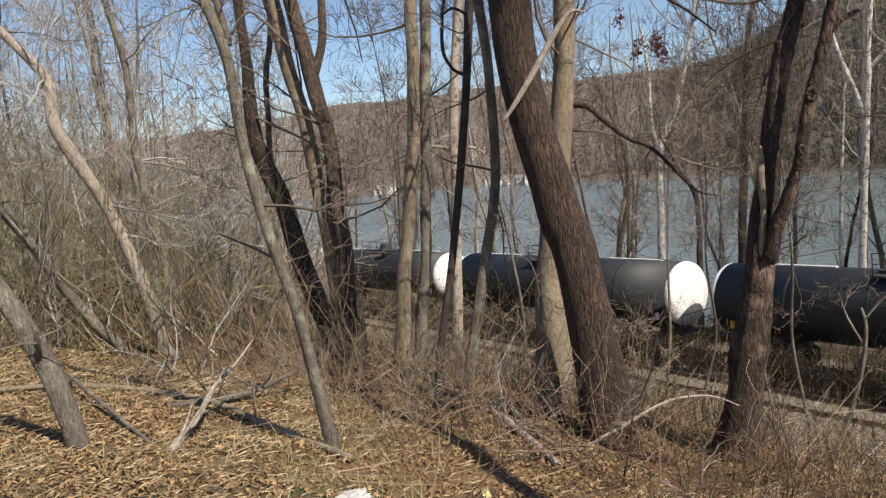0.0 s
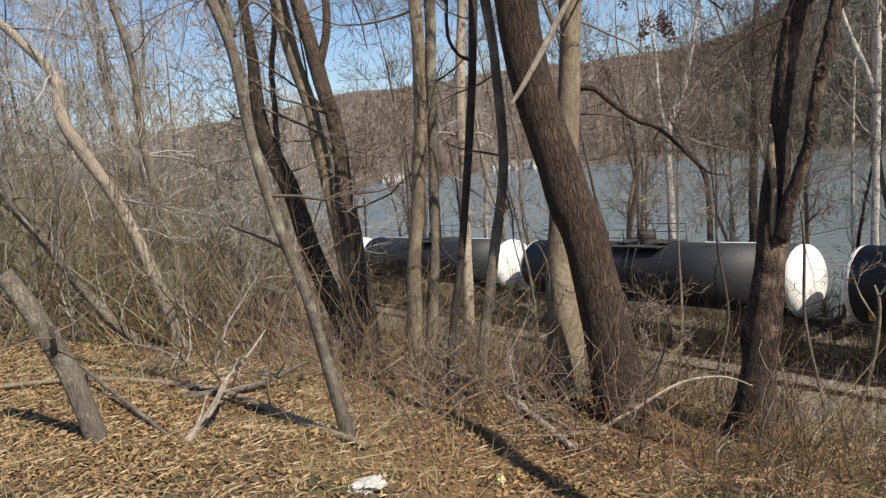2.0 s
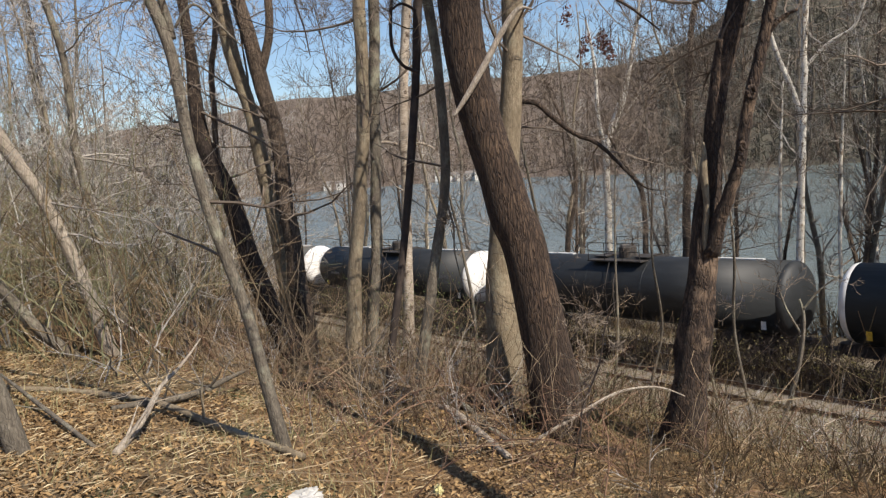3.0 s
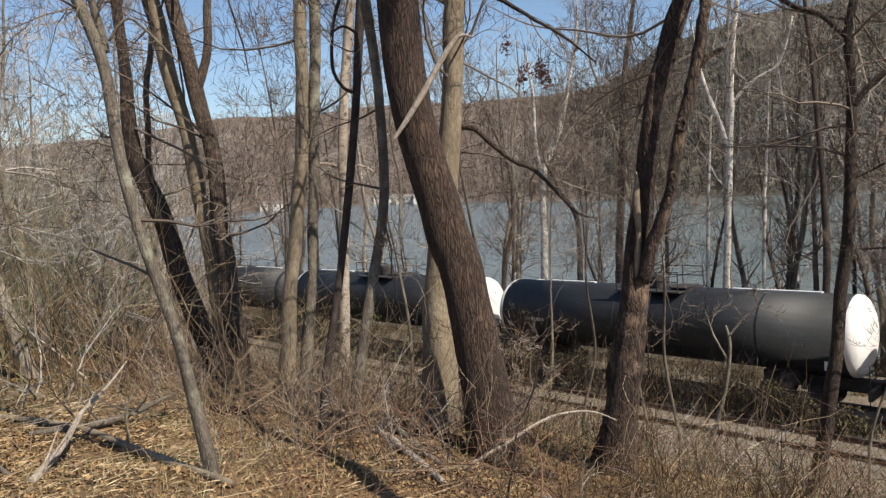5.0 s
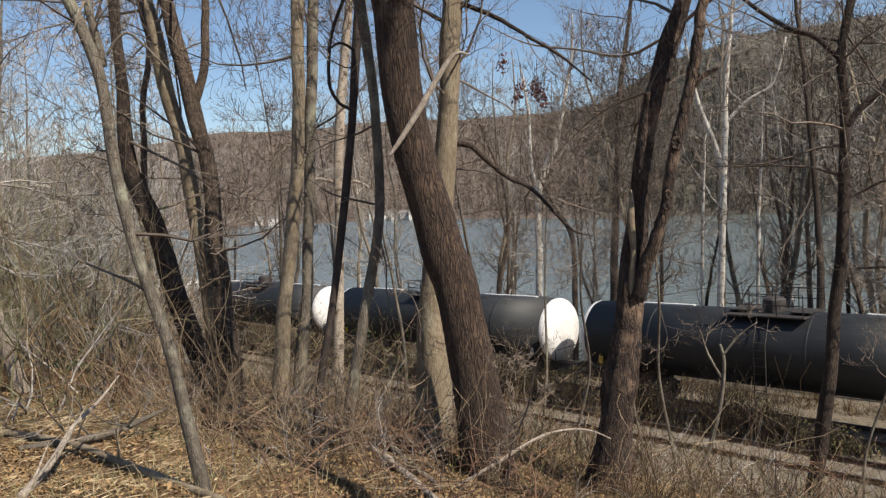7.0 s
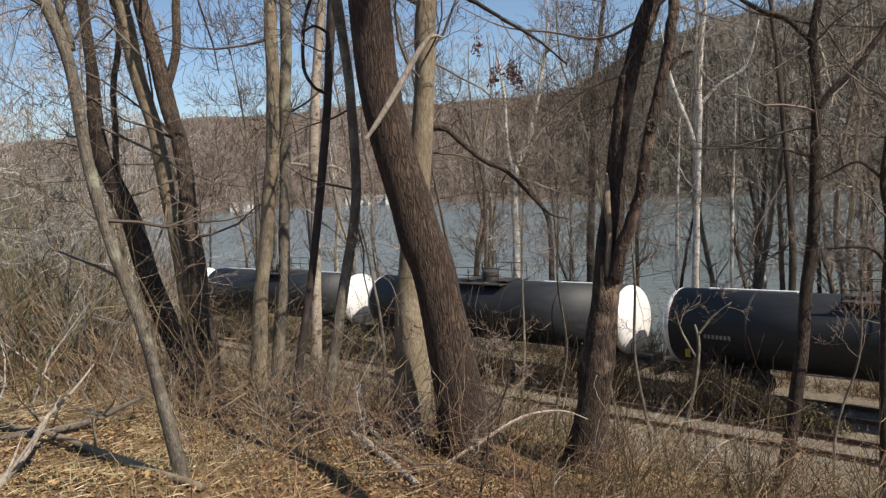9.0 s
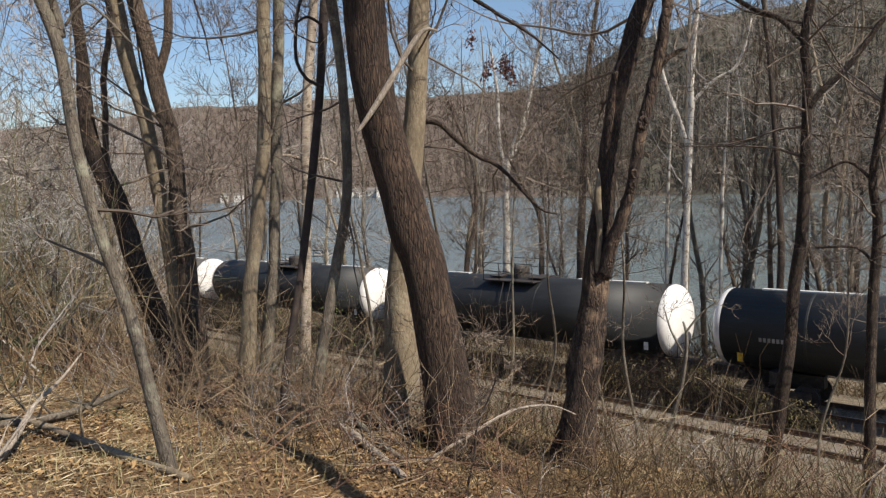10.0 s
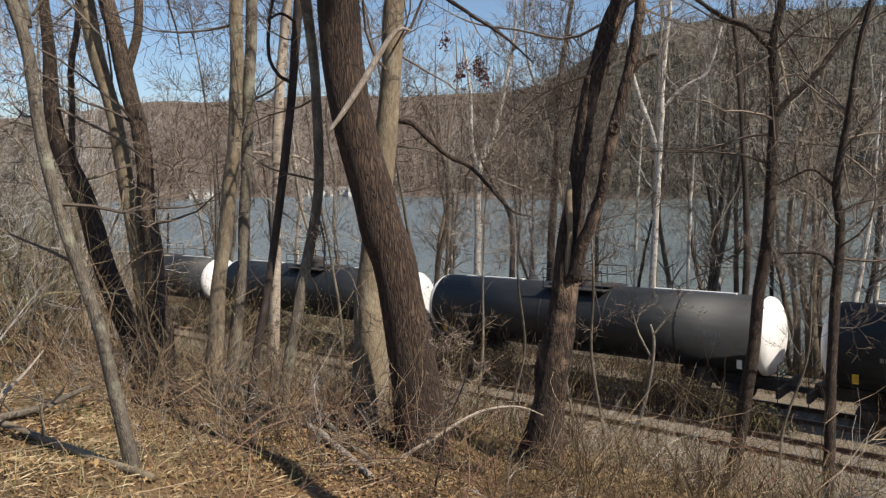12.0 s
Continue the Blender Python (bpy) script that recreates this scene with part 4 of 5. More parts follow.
tree("bank_tree", "dark bare tree on the river bank", [(20.7, 29.45, -9.3, 0.19), (20.76, 29.41, -6.31, 0.179), (20.87, 29.34, -1.65, 0.162), (20.71, 29.45, 1.97, 0.121), (20.5, 29.59, 5.56, 0.108), (20.29, 29.75, 8.42, 0.082)],
     M_DARKBARK, M_TWIG, 34, boughs=22, low=8, extra=4, spread=4)


def wild_tree(name, label, rng, height, r, bark_mat, twig_mat, group, lean=(0.0, 0.0), boughs=22, spread=0.24, depth=2, low=0.28, kids=4, thin=0.008):
    """A bare tree of the woods, built at the origin."""
    pts = []
    x = y = 0.0
    n = 6
    for i in range(n + 1):
        k = i / n
        pts.append((x, y, k * height, r * (1 - 0.86 * k)))
        x += lean[0] * height / n + rng.uniform(-1, 1) * height * 0.026
        y += lean[1] * height / n + rng.uniform(-1, 1) * height * 0.026
    root = new(name)
    tagged(root, label, "tree", group)
    s = Sheaf()
    line, radii = stem(s, rng, pts, 0.05, 7)
    c = Sheaf()
    for _ in range(boughs):
        i = rng.randrange(int(len(line) * low), len(line) - 1)
        k = i / len(line)
        ln = height * spread * rng.uniform(0.5, 1.1) * (1.25 - 0.75 * k)
        d = unit(rng, 0.7)
        if rng.random() < 0.3:
            d.z = abs(d.z) + 0.8
        grow(c, rng, line[i], d, ln, max(0.009, radii[i] * 0.38), depth, kids, 0.3, 0.26, thin=thin)
    part("trunk", s, bark_mat, root, smooth=True)
    part("crown", c, twig_mat, root, kind="stuff")
    return root


def build_woods():
    rng = random.Random(77)
    kinds = []
    for k in range(7):
        mats = ((M_BARK, M_TWIG), (M_BARK, M_TWIG), (M_GREYBARK, M_GREYTWIG), (M_WHITEBARK, M_PALETWIG), (M_BARK, M_GREYTWIG), (M_PALEBARK, M_GREYTWIG), (M_DARKBARK, M_TWIG))[k]
        h = (19, 17, 22, 18, 14, 21, 16)[k]
        w = wild_tree("bank_tree", "bare spring tree on the river bank" if k != 3 else "pale-barked bare tree on the river bank", rng, h, h * 0.009, *mats, "trees on the river bank", (0.02, 0.02), 24, 0.17, 3, kids=3, thin=0.011)
        kinds.append(w)
    used = set()
    spots = []
    for _ in range(66):
        u, w = rng.uniform(36.8, 41.5), rng.uniform(0, 72) if rng.random() < 0.74 else rng.uniform(75, 190)
        x, y = to_xy(u, w)
        az = math.degrees(math.atan2(x, y))
        if min(abs(az - a) for a in (16.3, 17.8, 29.3, 30.6)) < 0.9:
            continue
        spots.append((u, w))
    spots += [(rng.uniform(37.0, 41.5), 3.0 + 1.45 * i + rng.uniform(-0.8, 0.8)) for i in range(0, 17, 2)]
    for i, (u, w) in enumerate(spots):
        x, y = to_xy(u, w)
        k = rng.randrange(7)
        m = pose(x, y, land(x, y) - 0.2, rng.uniform(-8, 8), rng.uniform(-8, 8), rng.uniform(0, 360))
        if k in used:
            copy_thing(kinds[k], m)
        else:
            kinds[k].matrix_basis = m
            used.add(k)
    for k in range(7):
        if k not in used:
            x, y = to_xy(39, 20 + 9 * k)
            kinds[k].matrix_basis = pose(x, y, land(x, y) - 0.2)
    # the woods of the bank, away from the view's middle
    kinds = []
    for k in range(6):
        mats = ((M_GREYBARK, M_PALETWIG), (M_GREYBARK, M_GREYTWIG), (M_GREYBARK, M_PALETWIG), (M_DARKBARK, M_TWIG), (M_PALEBARK, M_PALETWIG), (M_BARK, M_GREYTWIG))[k]
        h = (11, 9, 14, 15, 10, 6)[k]
        kinds.append(wild_tree("wood_tree", "thin bare tree in the tangled wood", rng, h, h * 0.0085, *mats, "trees of the wood", (0.04, 0.0), 30, 0.25, 3, low=0.12, thin=0.009, kids=3))
    used = set()
    n = 0
    while n < 100:
        az, r = rng.uniform(-52, -9), rng.uniform(15, 75)
        x, y = math.sin(radians(az)) * r, math.cos(radians(az)) * r
        u = UX * x + UY * y
        if u > 21 or (az > -14 and r < 18):
            continue
        n += 1
        k = rng.randrange(6)
        m = pose(x, y, land(x, y) - 0.15, rng.uniform(-7, 7), rng.uniform(-7, 7), rng.uniform(0, 360))
        if k in used:
            copy_thing(kinds[k], m)
        else:
            kinds[k].matrix_basis = m
            used.add(k)


def build_slope_trees():
    rng = random.Random(91)
    one = wild_tree("slope_tree", "very slender tree with fine hanging twigs on the slope", rng, 10.0, 0.042, M_GREYBARK, M_TWIG, "slender trees on the slope", (0.05, 0.02), 36, 0.2, 3, low=0.5, kids=4, thin=0.004)
    two = wild_tree("slope_tree", "very slender pale tree with fine twigs on the slope", rng, 9.0, 0.038, M_GREYBARK, M_TWIG, "slender trees on the slope", (0.04, 0.03), 36, 0.2, 3, low=0.5, kids=4, thin=0.004)
    spots = [(12.5, 14.0), (19.0, 15.5), (26.0, 15.0), (36.5, 16.0), (5.0, 16.0), (-3.5, 17.0), (9.0, 18.0), (22.5, 14.5), (16.0, 17.5)]
    for i, (az, r) in enumerate(spots):
        x, y = math.sin(radians(az)) * r, math.cos(radians(az)) * r
        m = pose(x, y, land(x, y) - 0.15, rng.uniform(-4, 4), rng.uniform(-4, 4), rng.uniform(0, 360))
        if i < 2:
            (one, two)[i].matrix_basis = m
        else:
            copy_thing((one, two)[i % 2], m)


build_woods()
build_slope_trees()


# ---- brush, litter, sticks ----
def shrub(s, rng, x, y, h, stems, spread=0.35, twigs=4, r=0.007):
    z = land(x, y) - 0.05
    for _ in range(stems):
        p = Vector((x + rng.gauss(0, 0.12), y + rng.gauss(0, 0.12), z))
        d = Vector((rng.gauss(0, spread), rng.gauss(0, spread), 1)).normalized()
        grow(s, rng, p, d, h * rng.uniform(0.6, 1.1), r * rng.uniform(0.7, 1.5), 1, twigs, 0.05, 0.3, 0.003)


def scatter(seed, n, az0, az1, r0, r1, keep):
    rng = random.Random(seed)
    out = []
    while len(out) < n:
        az, r = rng.uniform(az0, az1), math.sqrt(rng.uniform(r0 * r0, r1 * r1))
        x, y = math.sin(radians(az)) * r, math.cos(radians(az)) * r
        if keep(x, y, UX * x + UY * y, rng):
            out.append((x, y, rng))
    return out


def build_brush():
    for seed, n, az1, r1, h0, h1, r, material, label in ((1, 150, -9, 34, 1.2, 4.2, 0.009, M_BRUSH, "dense tangle of bare brown brush at the wood's edge"),
                                                        (2, 340, -13, 32, 1.2, 4.4, 0.009, M_GREENTWIG, "greenish budding brush in the thicket"),
                                                        (21, 90, -10, 28, 1.6, 5.0, 0.013, M_PALETWIG, "pale grey bare saplings in the thicket"),
                                                        (22, 190, -8, 34, 1.2, 4.5, 0.013, M_DARKBRUSH, "dark stems and tangled vines in the thicket")):
        s = Sheaf()
        for x, y, rng in scatter(seed, n, -52, az1, 9.5, r1, lambda x, y, u, g: u < 18):
            shrub(s, rng, x, y, rng.uniform(h0, h1), 4, 0.4, 8, r)
        thing("thicket", s, material, label, "brush", kind="stuff")
    s = Sheaf()
    for x, y, rng in scatter(3, 190, -14, 46, 6.0, 13, lambda x, y, u, g: 3.4 < u < 9.0 and g.random() < (1.0 if x < 1.2 else 0.22)):
        shrub(s, rng, x, y, rng.uniform(0.35, 1.4), 3, 0.45, 5, 0.0055)
    for x, y, rng in scatter(4, 42, -8, 48, 10, 38, lambda x, y, u, g: 10 < u < 20.5):
        shrub(s, rng, x, y, rng.uniform(0.7, 2.0), 3, 0.4, 4, 0.008)
    thing("undergrowth", s, M_BRUSH, "bare twiggy undergrowth along the crest and slope", "brush", kind="stuff")
    s = Sheaf()
    rng = random.Random(41)
    for _ in range(700):
        w = rng.uniform(0, 70) if rng.random() < 0.7 else rng.uniform(70, 150)
        x, y = to_xy(rng.uniform(35.9, 38.8), w)
        shrub(s, rng, x, y, rng.uniform(1.6, 3.4), 5, 0.45, 4, 0.017)
    # low dark weeds added beside the rails in place of the train's shadow
    for _ in range(1500):
        w = rng.uniform(-8, 62) if rng.random() < 0.8 else rng.uniform(62, 120)
        x, y = to_xy(rng.uniform(31.9, 33.9), w)
        shrub(s, rng, x, y, rng.uniform(0.5, 1.0), 3, 0.7, 4, 0.014)
    thing("bank_brush", s, M_DARKBRUSH, "dark brush on the river side, its low strip standing in for train shadow", "brush", kind="stuff")
    s = Sheaf()
    for x, y, rng in scatter(15, 62, -6, 50, 9, 36, lambda x, y, u, g: 9.0 < u < 20):
        shrub(s, rng, x, y, rng.uniform(1.0, 3.2), 3, 0.4, 6, 0.006)
    for x, y, rng in scatter(16, 22, 14, 50, 6.5, 13, lambda x, y, u, g: 6.0 < u < 10.5):
        shrub(s, rng, x, y, rng.uniform(0.4, 1.3), 4, 0.55, 5, 0.004)
    rng = random.Random(52)
    for _ in range(24):
        x, y = to_xy(rng.uniform(19.3, 22.2), rng.uniform(2, 34))
        shrub(s, rng, x, y, rng.uniform(2.4, 4.3), 2, 0.25, 8, 0.01)
    for x, y, rng in scatter(17, 140, 12, 52, 4.6, 9.0, lambda x, y, u, g: 3.4 < u < 7.0):
        shrub(s, rng, x, y, rng.uniform(0.2, 0.75), 4, 0.7, 5, 0.003)
    thing("slope_brush", s, M_DARKBRUSH, "dark tangled brush on the slope above the tracks", "brush", kind="stuff")
    s = Sheaf()
    for x, y, rng in scatter(23, 60, -14, 30, 6.0, 12, lambda x, y, u, g: 3.6 < u < 9.0):
        shrub(s, rng, x, y, rng.uniform(0.4, 1.5), 2, 0.4, 5, 0.006)
    thing("undergrowth", s, M_DARKBRUSH, "dark thin upright stems on the crest", "brush", kind="stuff")
    s = Sheaf()
    for x, y, rng in scatter(24, 50, -16, 40, 5.4, 11, lambda x, y, u, g: 3.0 < u < 8.5):
        shrub(s, rng, x, y, rng.uniform(0.3, 1.0), 3, 0.7, 4, 0.005)
    thing("undergrowth", s, M_PALETWIG, "bleached dead stalks on the crest", "brush", kind="stuff")
    s = Sheaf()
    for x, y, rng in scatter(6, 130, -8, 50, 7, 16, lambda x, y, u, g: 5.0 < u < 12):
        shrub(s, rng, x, y, rng.uniform(0.3, 0.9), 4, 0.5, 4, 0.004)
    thing("undergrowth", s, M_GREENTWIG, "low greenish twigs along the crest", "brush", kind="stuff")


def leaf_tufts(s, rng, centre, n, spread, size):
    """Small bent leaves about a point."""
    for _ in range(n):
        c = centre + Vector((rng.gauss(0, spread), rng.gauss(0, spread), rng.gauss(0, spread)))
        d, q = unit(rng) * size * rng.uniform(0.6, 1.3), unit(rng) * size * 0.5
        k = len(s.v)
        s.v += [c - d, c + q, c + d, c - q]
        s.f += [(k, k + 1, k + 2), (k, k + 2, k + 3)]


def build_track_brush():
    """The overgrown strip between the two tracks, in the shade of the train."""
    s, lv = Sheaf(), Sheaf()
    rng = random.Random(63)
    for _ in range(520):
        w = 7.5 + 60 * rng.random() ** 1.1
        u = rng.uniform(26.85, 27.35)
        x, y = to_xy(u, w)
        h = rng.uniform(1.4, 2.5) * (0.95 + 0.25 * noise.noise((w * 0.35, 0.0, 4.0))) * min(1.0, 0.25 + (w - 7.5) / 6)
        shrub(s, rng, x, y, h, 4, 0.16, 8, 0.016)
        for _ in range(6):
            leaf_tufts(lv, rng, Vector((x + rng.gauss(0, 0.12), y + rng.gauss(0, 0.12), land(x, y) + h * rng.uniform(0.1, 0.85))), 8, 0.12, 0.05)
    # stems darker than the other brush: the train's shade is in their colour
    thing("track_brush", s, M_VINE, "dark tangled brush between the two tracks, deepened for the train's shade", "brush", kind="stuff")
    thing("vine_leaves", lv, M_VINELEAF, "withered olive vine leaves on the brush between the tracks", "leaves", kind="stuff")


def build_sprouts():
    """First green leaves in the undergrowth on the crest, in the thicket and on the bank by the slope trees."""
    s = Sheaf()
    rng = random.Random(64)
    for x, y, g in scatter(65, 110, -6, 8, 8.0, 12.0, lambda x, y, u, g: 5.0 < u < 10):
        leaf_tufts(s, g, Vector((x, y, land(x, y) + g.uniform(0.15, 1.3))), 14, 0.12, 0.014)
    for x, y, g in scatter(66, 130, 28, 50, 7.0, 14.0, lambda x, y, u, g: 6.0 < u < 12):
        leaf_tufts(s, g, Vector((x, y, land(x, y) + g.uniform(0.05, 0.7))), 12, 0.14, 0.014)
    for x, y, g in scatter(67, 420, -50, -13, 10.0, 30.0, lambda x, y, u, g: u < 15):
        leaf_tufts(s, g, Vector((x, y, land(x, y) + g.uniform(0.3, 3.6))), 14, 0.3, 0.022)
    for _ in range(1100):
        x, y = to_xy(rng.uniform(17.5, 23.0), -8 + 30 * rng.random() ** 1.4)
        if noise.noise((x * 0.3, y * 0.3, 6.0)) > -0.1:
            leaf_tufts(s, rng, Vector((x, y, land(x, y) + rng.uniform(0.03, 0.2))), 10, 0.13, 0.035)
    thing("green_sprouts", s, M_SPROUT, "first small green leaves among the bare brush", "leaves", kind="stuff")


def build_brambles():
    """Arching canes that root on the crest and trail over the leaves."""
    s = Sheaf()
    spots = scatter(71, 330, -44, 46, 4.8, 12.0, lambda x, y, u, g: 2.6 < u < 9.0 and noise.noise((x * 0.45, y * 0.45, 12.0)) + (0.25 if -2.2 < x < 2.4 else 0.0) > 0.0)
    for x, y, rng in spots:
        a = rng.uniform(0, 2 * math.pi)
        reach, top = rng.uniform(0.4, 1.5), rng.uniform(0.1, 0.65)
        pts, radii = [], []
        r = rng.uniform(0.003, 0.006)
        for i in range(7):
            k = i / 6
            px, py = x + math.cos(a + 0.5 * k) * reach * k, y + math.sin(a + 0.5 * k) * reach * k
            pts.append(Vector((px + rng.gauss(0, 0.015), py + rng.gauss(0, 0.015), land(px, py) - 0.02 + top * 4 * k * (1 - 0.85 * k) * 0.9)))
            radii.append(r * (1 - 0.6 * k))
        s.tube(pts, radii, 4, cap=False)
        for _ in range(3):
            i = rng.randrange(1, 6)
            grow(s, rng, pts[i], unit(rng, 0.5), rng.uniform(0.1, 0.4), r * 0.6, 1, 2, 0.1, 0.3, 0.002)
    thing("brambles", s, M_CANE, "reddish-brown arching bramble canes over the leaves", "brambles", kind="stuff")


def build_leaves():
    s = Sheaf()
    for x, y, rng in scatter(8, 85000, -48, 52, 2.6, 13.5, lambda x, y, u, g: u < 9.5 and (x < 1.3 or g.random() < 0.45) and noise.noise((x * 0.5, y * 0.5, 9)) + g.uniform(-0.5, 0.6) > -0.15):
        z = land(x, y) + rng.uniform(0.002, 0.012)
        a = rng.uniform(0, 2 * math.pi)
        ln, wd = rng.uniform(0.01, 0.032), rng.uniform(0.007, 0.019)
        d, q = Vector((math.cos(a), math.sin(a), rng.uniform(-0.7, 0.7))), Vector((-math.sin(a), math.cos(a), rng.uniform(-0.6, 0.6)))
        c = Vector((x, y, z))
        lift = Vector((0, 0, rng.uniform(0.0, 0.02)))
        k = len(s.v)
        s.v += [c - d * ln, c + q * wd + lift, c + d * ln + lift * 0.6, c - q * wd + lift]
        s.f += [(k, k + 1, k + 2), (k, k + 2, k + 3)]
    thing("leaf_litter", s, M_LEAF, "curled tan and orange dead leaves on the bank", "leaves", kind="stuff")
    s = Sheaf()
    for x, y, rng in scatter(18, 15000, -50, 52, 2.6, 12, lambda x, y, u, g: u < 9 and g.random() < (1.0 if x < -0.5 else 0.45)):
        a, ln = rng.uniform(0, 2 * math.pi), rng.uniform(0.02, 0.085)
        d = Vector((math.cos(a), math.sin(a), rng.uniform(-0.05, 0.3))) * ln
        q = Vector((-math.sin(a), math.cos(a), 0)) * rng.uniform(0.0015, 0.004)
        c = Vector((x, y, land(x, y) + rng.uniform(0.006, 0.025)))
        k = len(s.v)
        s.v += [c - d - q, c - d + q, c + d * 0.2 + q + Vector((0, 0, 0.008)), c + d]
        s.f += [(k, k + 1, k + 2), (k, k + 2, k + 3)]
    thing("straw_litter", s, M_STRAW, "pale straw and bits of dead stems on the ground", "straw", kind="stuff")
    s = Sheaf()
    for x, y, rng in scatter(9, 13000, -48, 52, 2.6, 14, lambda x, y, u, g: u < 10.5 and noise.noise((x * 0.6, y * 0.6, 2)) > (0.05 if x > -2 else -0.2)):
        z = land(x, y) - 0.01
        a = rng.uniform(0, 2 * math.pi)
        h = rng.uniform(0.05, 0.2)
        b = Vector((math.cos(a), math.sin(a), 0))
        e = Vector((rng.gauss(0, 0.06), rng.gauss(0, 0.06), h))
        c = Vector((x, y, z))
        k = len(s.v)
        s.v += [c - b * 0.004, c + b * 0.004, c + e]
        s.f.append((k, k + 1, k + 2))
    thing("dry_grass", s, M_GRASS, "thin tufts of dry grass turning green", "grass", kind="stuff")


def build_ground_twigs():
    s = Sheaf()
    for x, y, rng in scatter(14, 1700, -48, 50, 3.0, 12.5, lambda x, y, u, g: u < 9):
        z = land(x, y)
        a = rng.uniform(0, 2 * math.pi)
        ln = rng.uniform(0.15, 0.8)
        d = Vector((math.cos(a), math.sin(a), rng.uniform(-0.02, 0.12)))
        p = Vector((x, y, z + 0.012))
        q = p + d * ln * 0.5 + Vector((rng.gauss(0, 0.04), rng.gauss(0, 0.04), 0))
        e = q + d * ln * 0.5 + Vector((rng.gauss(0, 0.05), rng.gauss(0, 0.05), rng.uniform(-0.02, 0.05)))
        q.z = max(q.z, land(q.x, q.y) + 0.008)
        e.z = max(e.z, land(e.x, e.y) + 0.008)
        r = rng.uniform(0.002, 0.005)
        s.tube([p, q, e], [r, r * 0.8, r * 0.4], 3, cap=False)
    thing("fallen_twigs", s, M_BRUSH, "brown fallen twigs strewn over the leaves", "twigs", kind="stuff")


def lie(rows, lift=0.0):
    """Rows (x, y, height over the ground, r)."""
    return [(x, y, land(x, y) + h + lift, r) for x, y, h, r in rows]


stick("fallen_log", "long thin fallen grey log lying on leaves", lie([(-4.4, 6.9, 0.06, 0.024), (-3.77, 7.55, 0.05, 0.028), (-2.57, 7.34, 0.05, 0.032), (-1.64, 6.42, 0.05, 0.035), (-0.82, 5.47, 0.03, 0.028)]), M_PALEBARK, "log", 1, 5)
stick("dead_branch", "bleached forked dead branch propped on the log", [(-2.16, 5.49, land(-2.16, 5.49) + 0.02, 0.034), (-2.13, 6.04, -0.19, 0.028), (-2.13, 6.56, -0.08, 0.02), (-1.98, 6.76, 0.06, 0.014), (-1.85, 6.96, 0.23, 0.006)], M_BLEACHED, "branch", 2, 4)
stick("dead_branch", "thick weathered dead branch lying on leaves", lie([(-2.7, 6.9, 0.03, 0.022), (-2.48, 7.08, 0.05, 0.032), (-2.3, 7.4, 0.07, 0.036), (-2.1, 7.72, 0.1, 0.034), (-1.95, 8.1, 0.2, 0.028), (-1.78, 8.52, 0.3, 0.016)]), M_GREYBARK, "branch", 3, 6)
stick("dead_branch", "grey fallen branch among the leaves", lie([(-4.02, 7.67, 0.16, 0.012), (-3.08, 6.5, 0.08, 0.02), (-2.36, 5.61, 0.03, 0.016)]), M_GREYBARK, "branch", 4, 2)
stick("broken_limb", "bleached broken limb caught on the big trunk", [(0.64, 6.99, 2.04, 0.014), (0.78, 6.99, 2.22, 0.026), (0.96, 6.98, 2.48, 0.03), (1.1, 6.97, 2.7, 0.028), (1.23, 6.95, 2.88, 0.026), (1.32, 6.93, 2.95, 0.018), (1.42, 6.92, 2.93, 0.008)], M_BLEACHED, "limb", 5)
stick("bent_sapling", "thin bleached sapling bent over the slope", [(0.7, 6.4, land(0.7, 6.4) - 0.05, 0.017), (0.95, 6.5, -0.95, 0.016), (1.37, 6.48, -0.76, 0.015), (1.84, 6.5, -0.55, 0.013), (2.23, 6.53, -0.54, 0.009), (2.5, 6.55, -0.66, 0.005)], M_BLEACHED, "sapling", 6, 0)
stick("fallen_branch", "bleached straight dead pole on the crest", lie([(0.26, 7.75, 0.05, 0.03), (0.4, 7.2, 0.05, 0.036), (0.56, 6.65, 0.05, 0.036), (0.76, 5.85, 0.03, 0.028)]), M_BLEACHED, "branch", 7, 2)
stick("fallen_branch", "weathered brown dead branch on the crest", lie([(0.55, 7.7, 0.1, 0.03), (0.71, 6.83, 0.05, 0.034), (0.84, 6.15, 0.04, 0.024)]), M_GREYBARK, "branch", 8, 3)
stick("fallen_branch", "dark rotting log across the crest", lie([(0.5, 7.9, 0.06, 0.05), (0.95, 7.5, 0.08, 0.055), (1.5, 6.75, 0.06, 0.05), (1.9, 6.5, 0.03, 0.03)]), M_DARKBARK, "log", 10, 2)
stick("fallen_branch", "dark rotting branch on the leaves", lie([(-1.5, 8.9, 0.05, 0.05), (-1.1, 8.8, 0.05, 0.06), (-0.8, 8.9, 0.05, 0.045)]), M_DARKBARK, "branch", 9, 0)


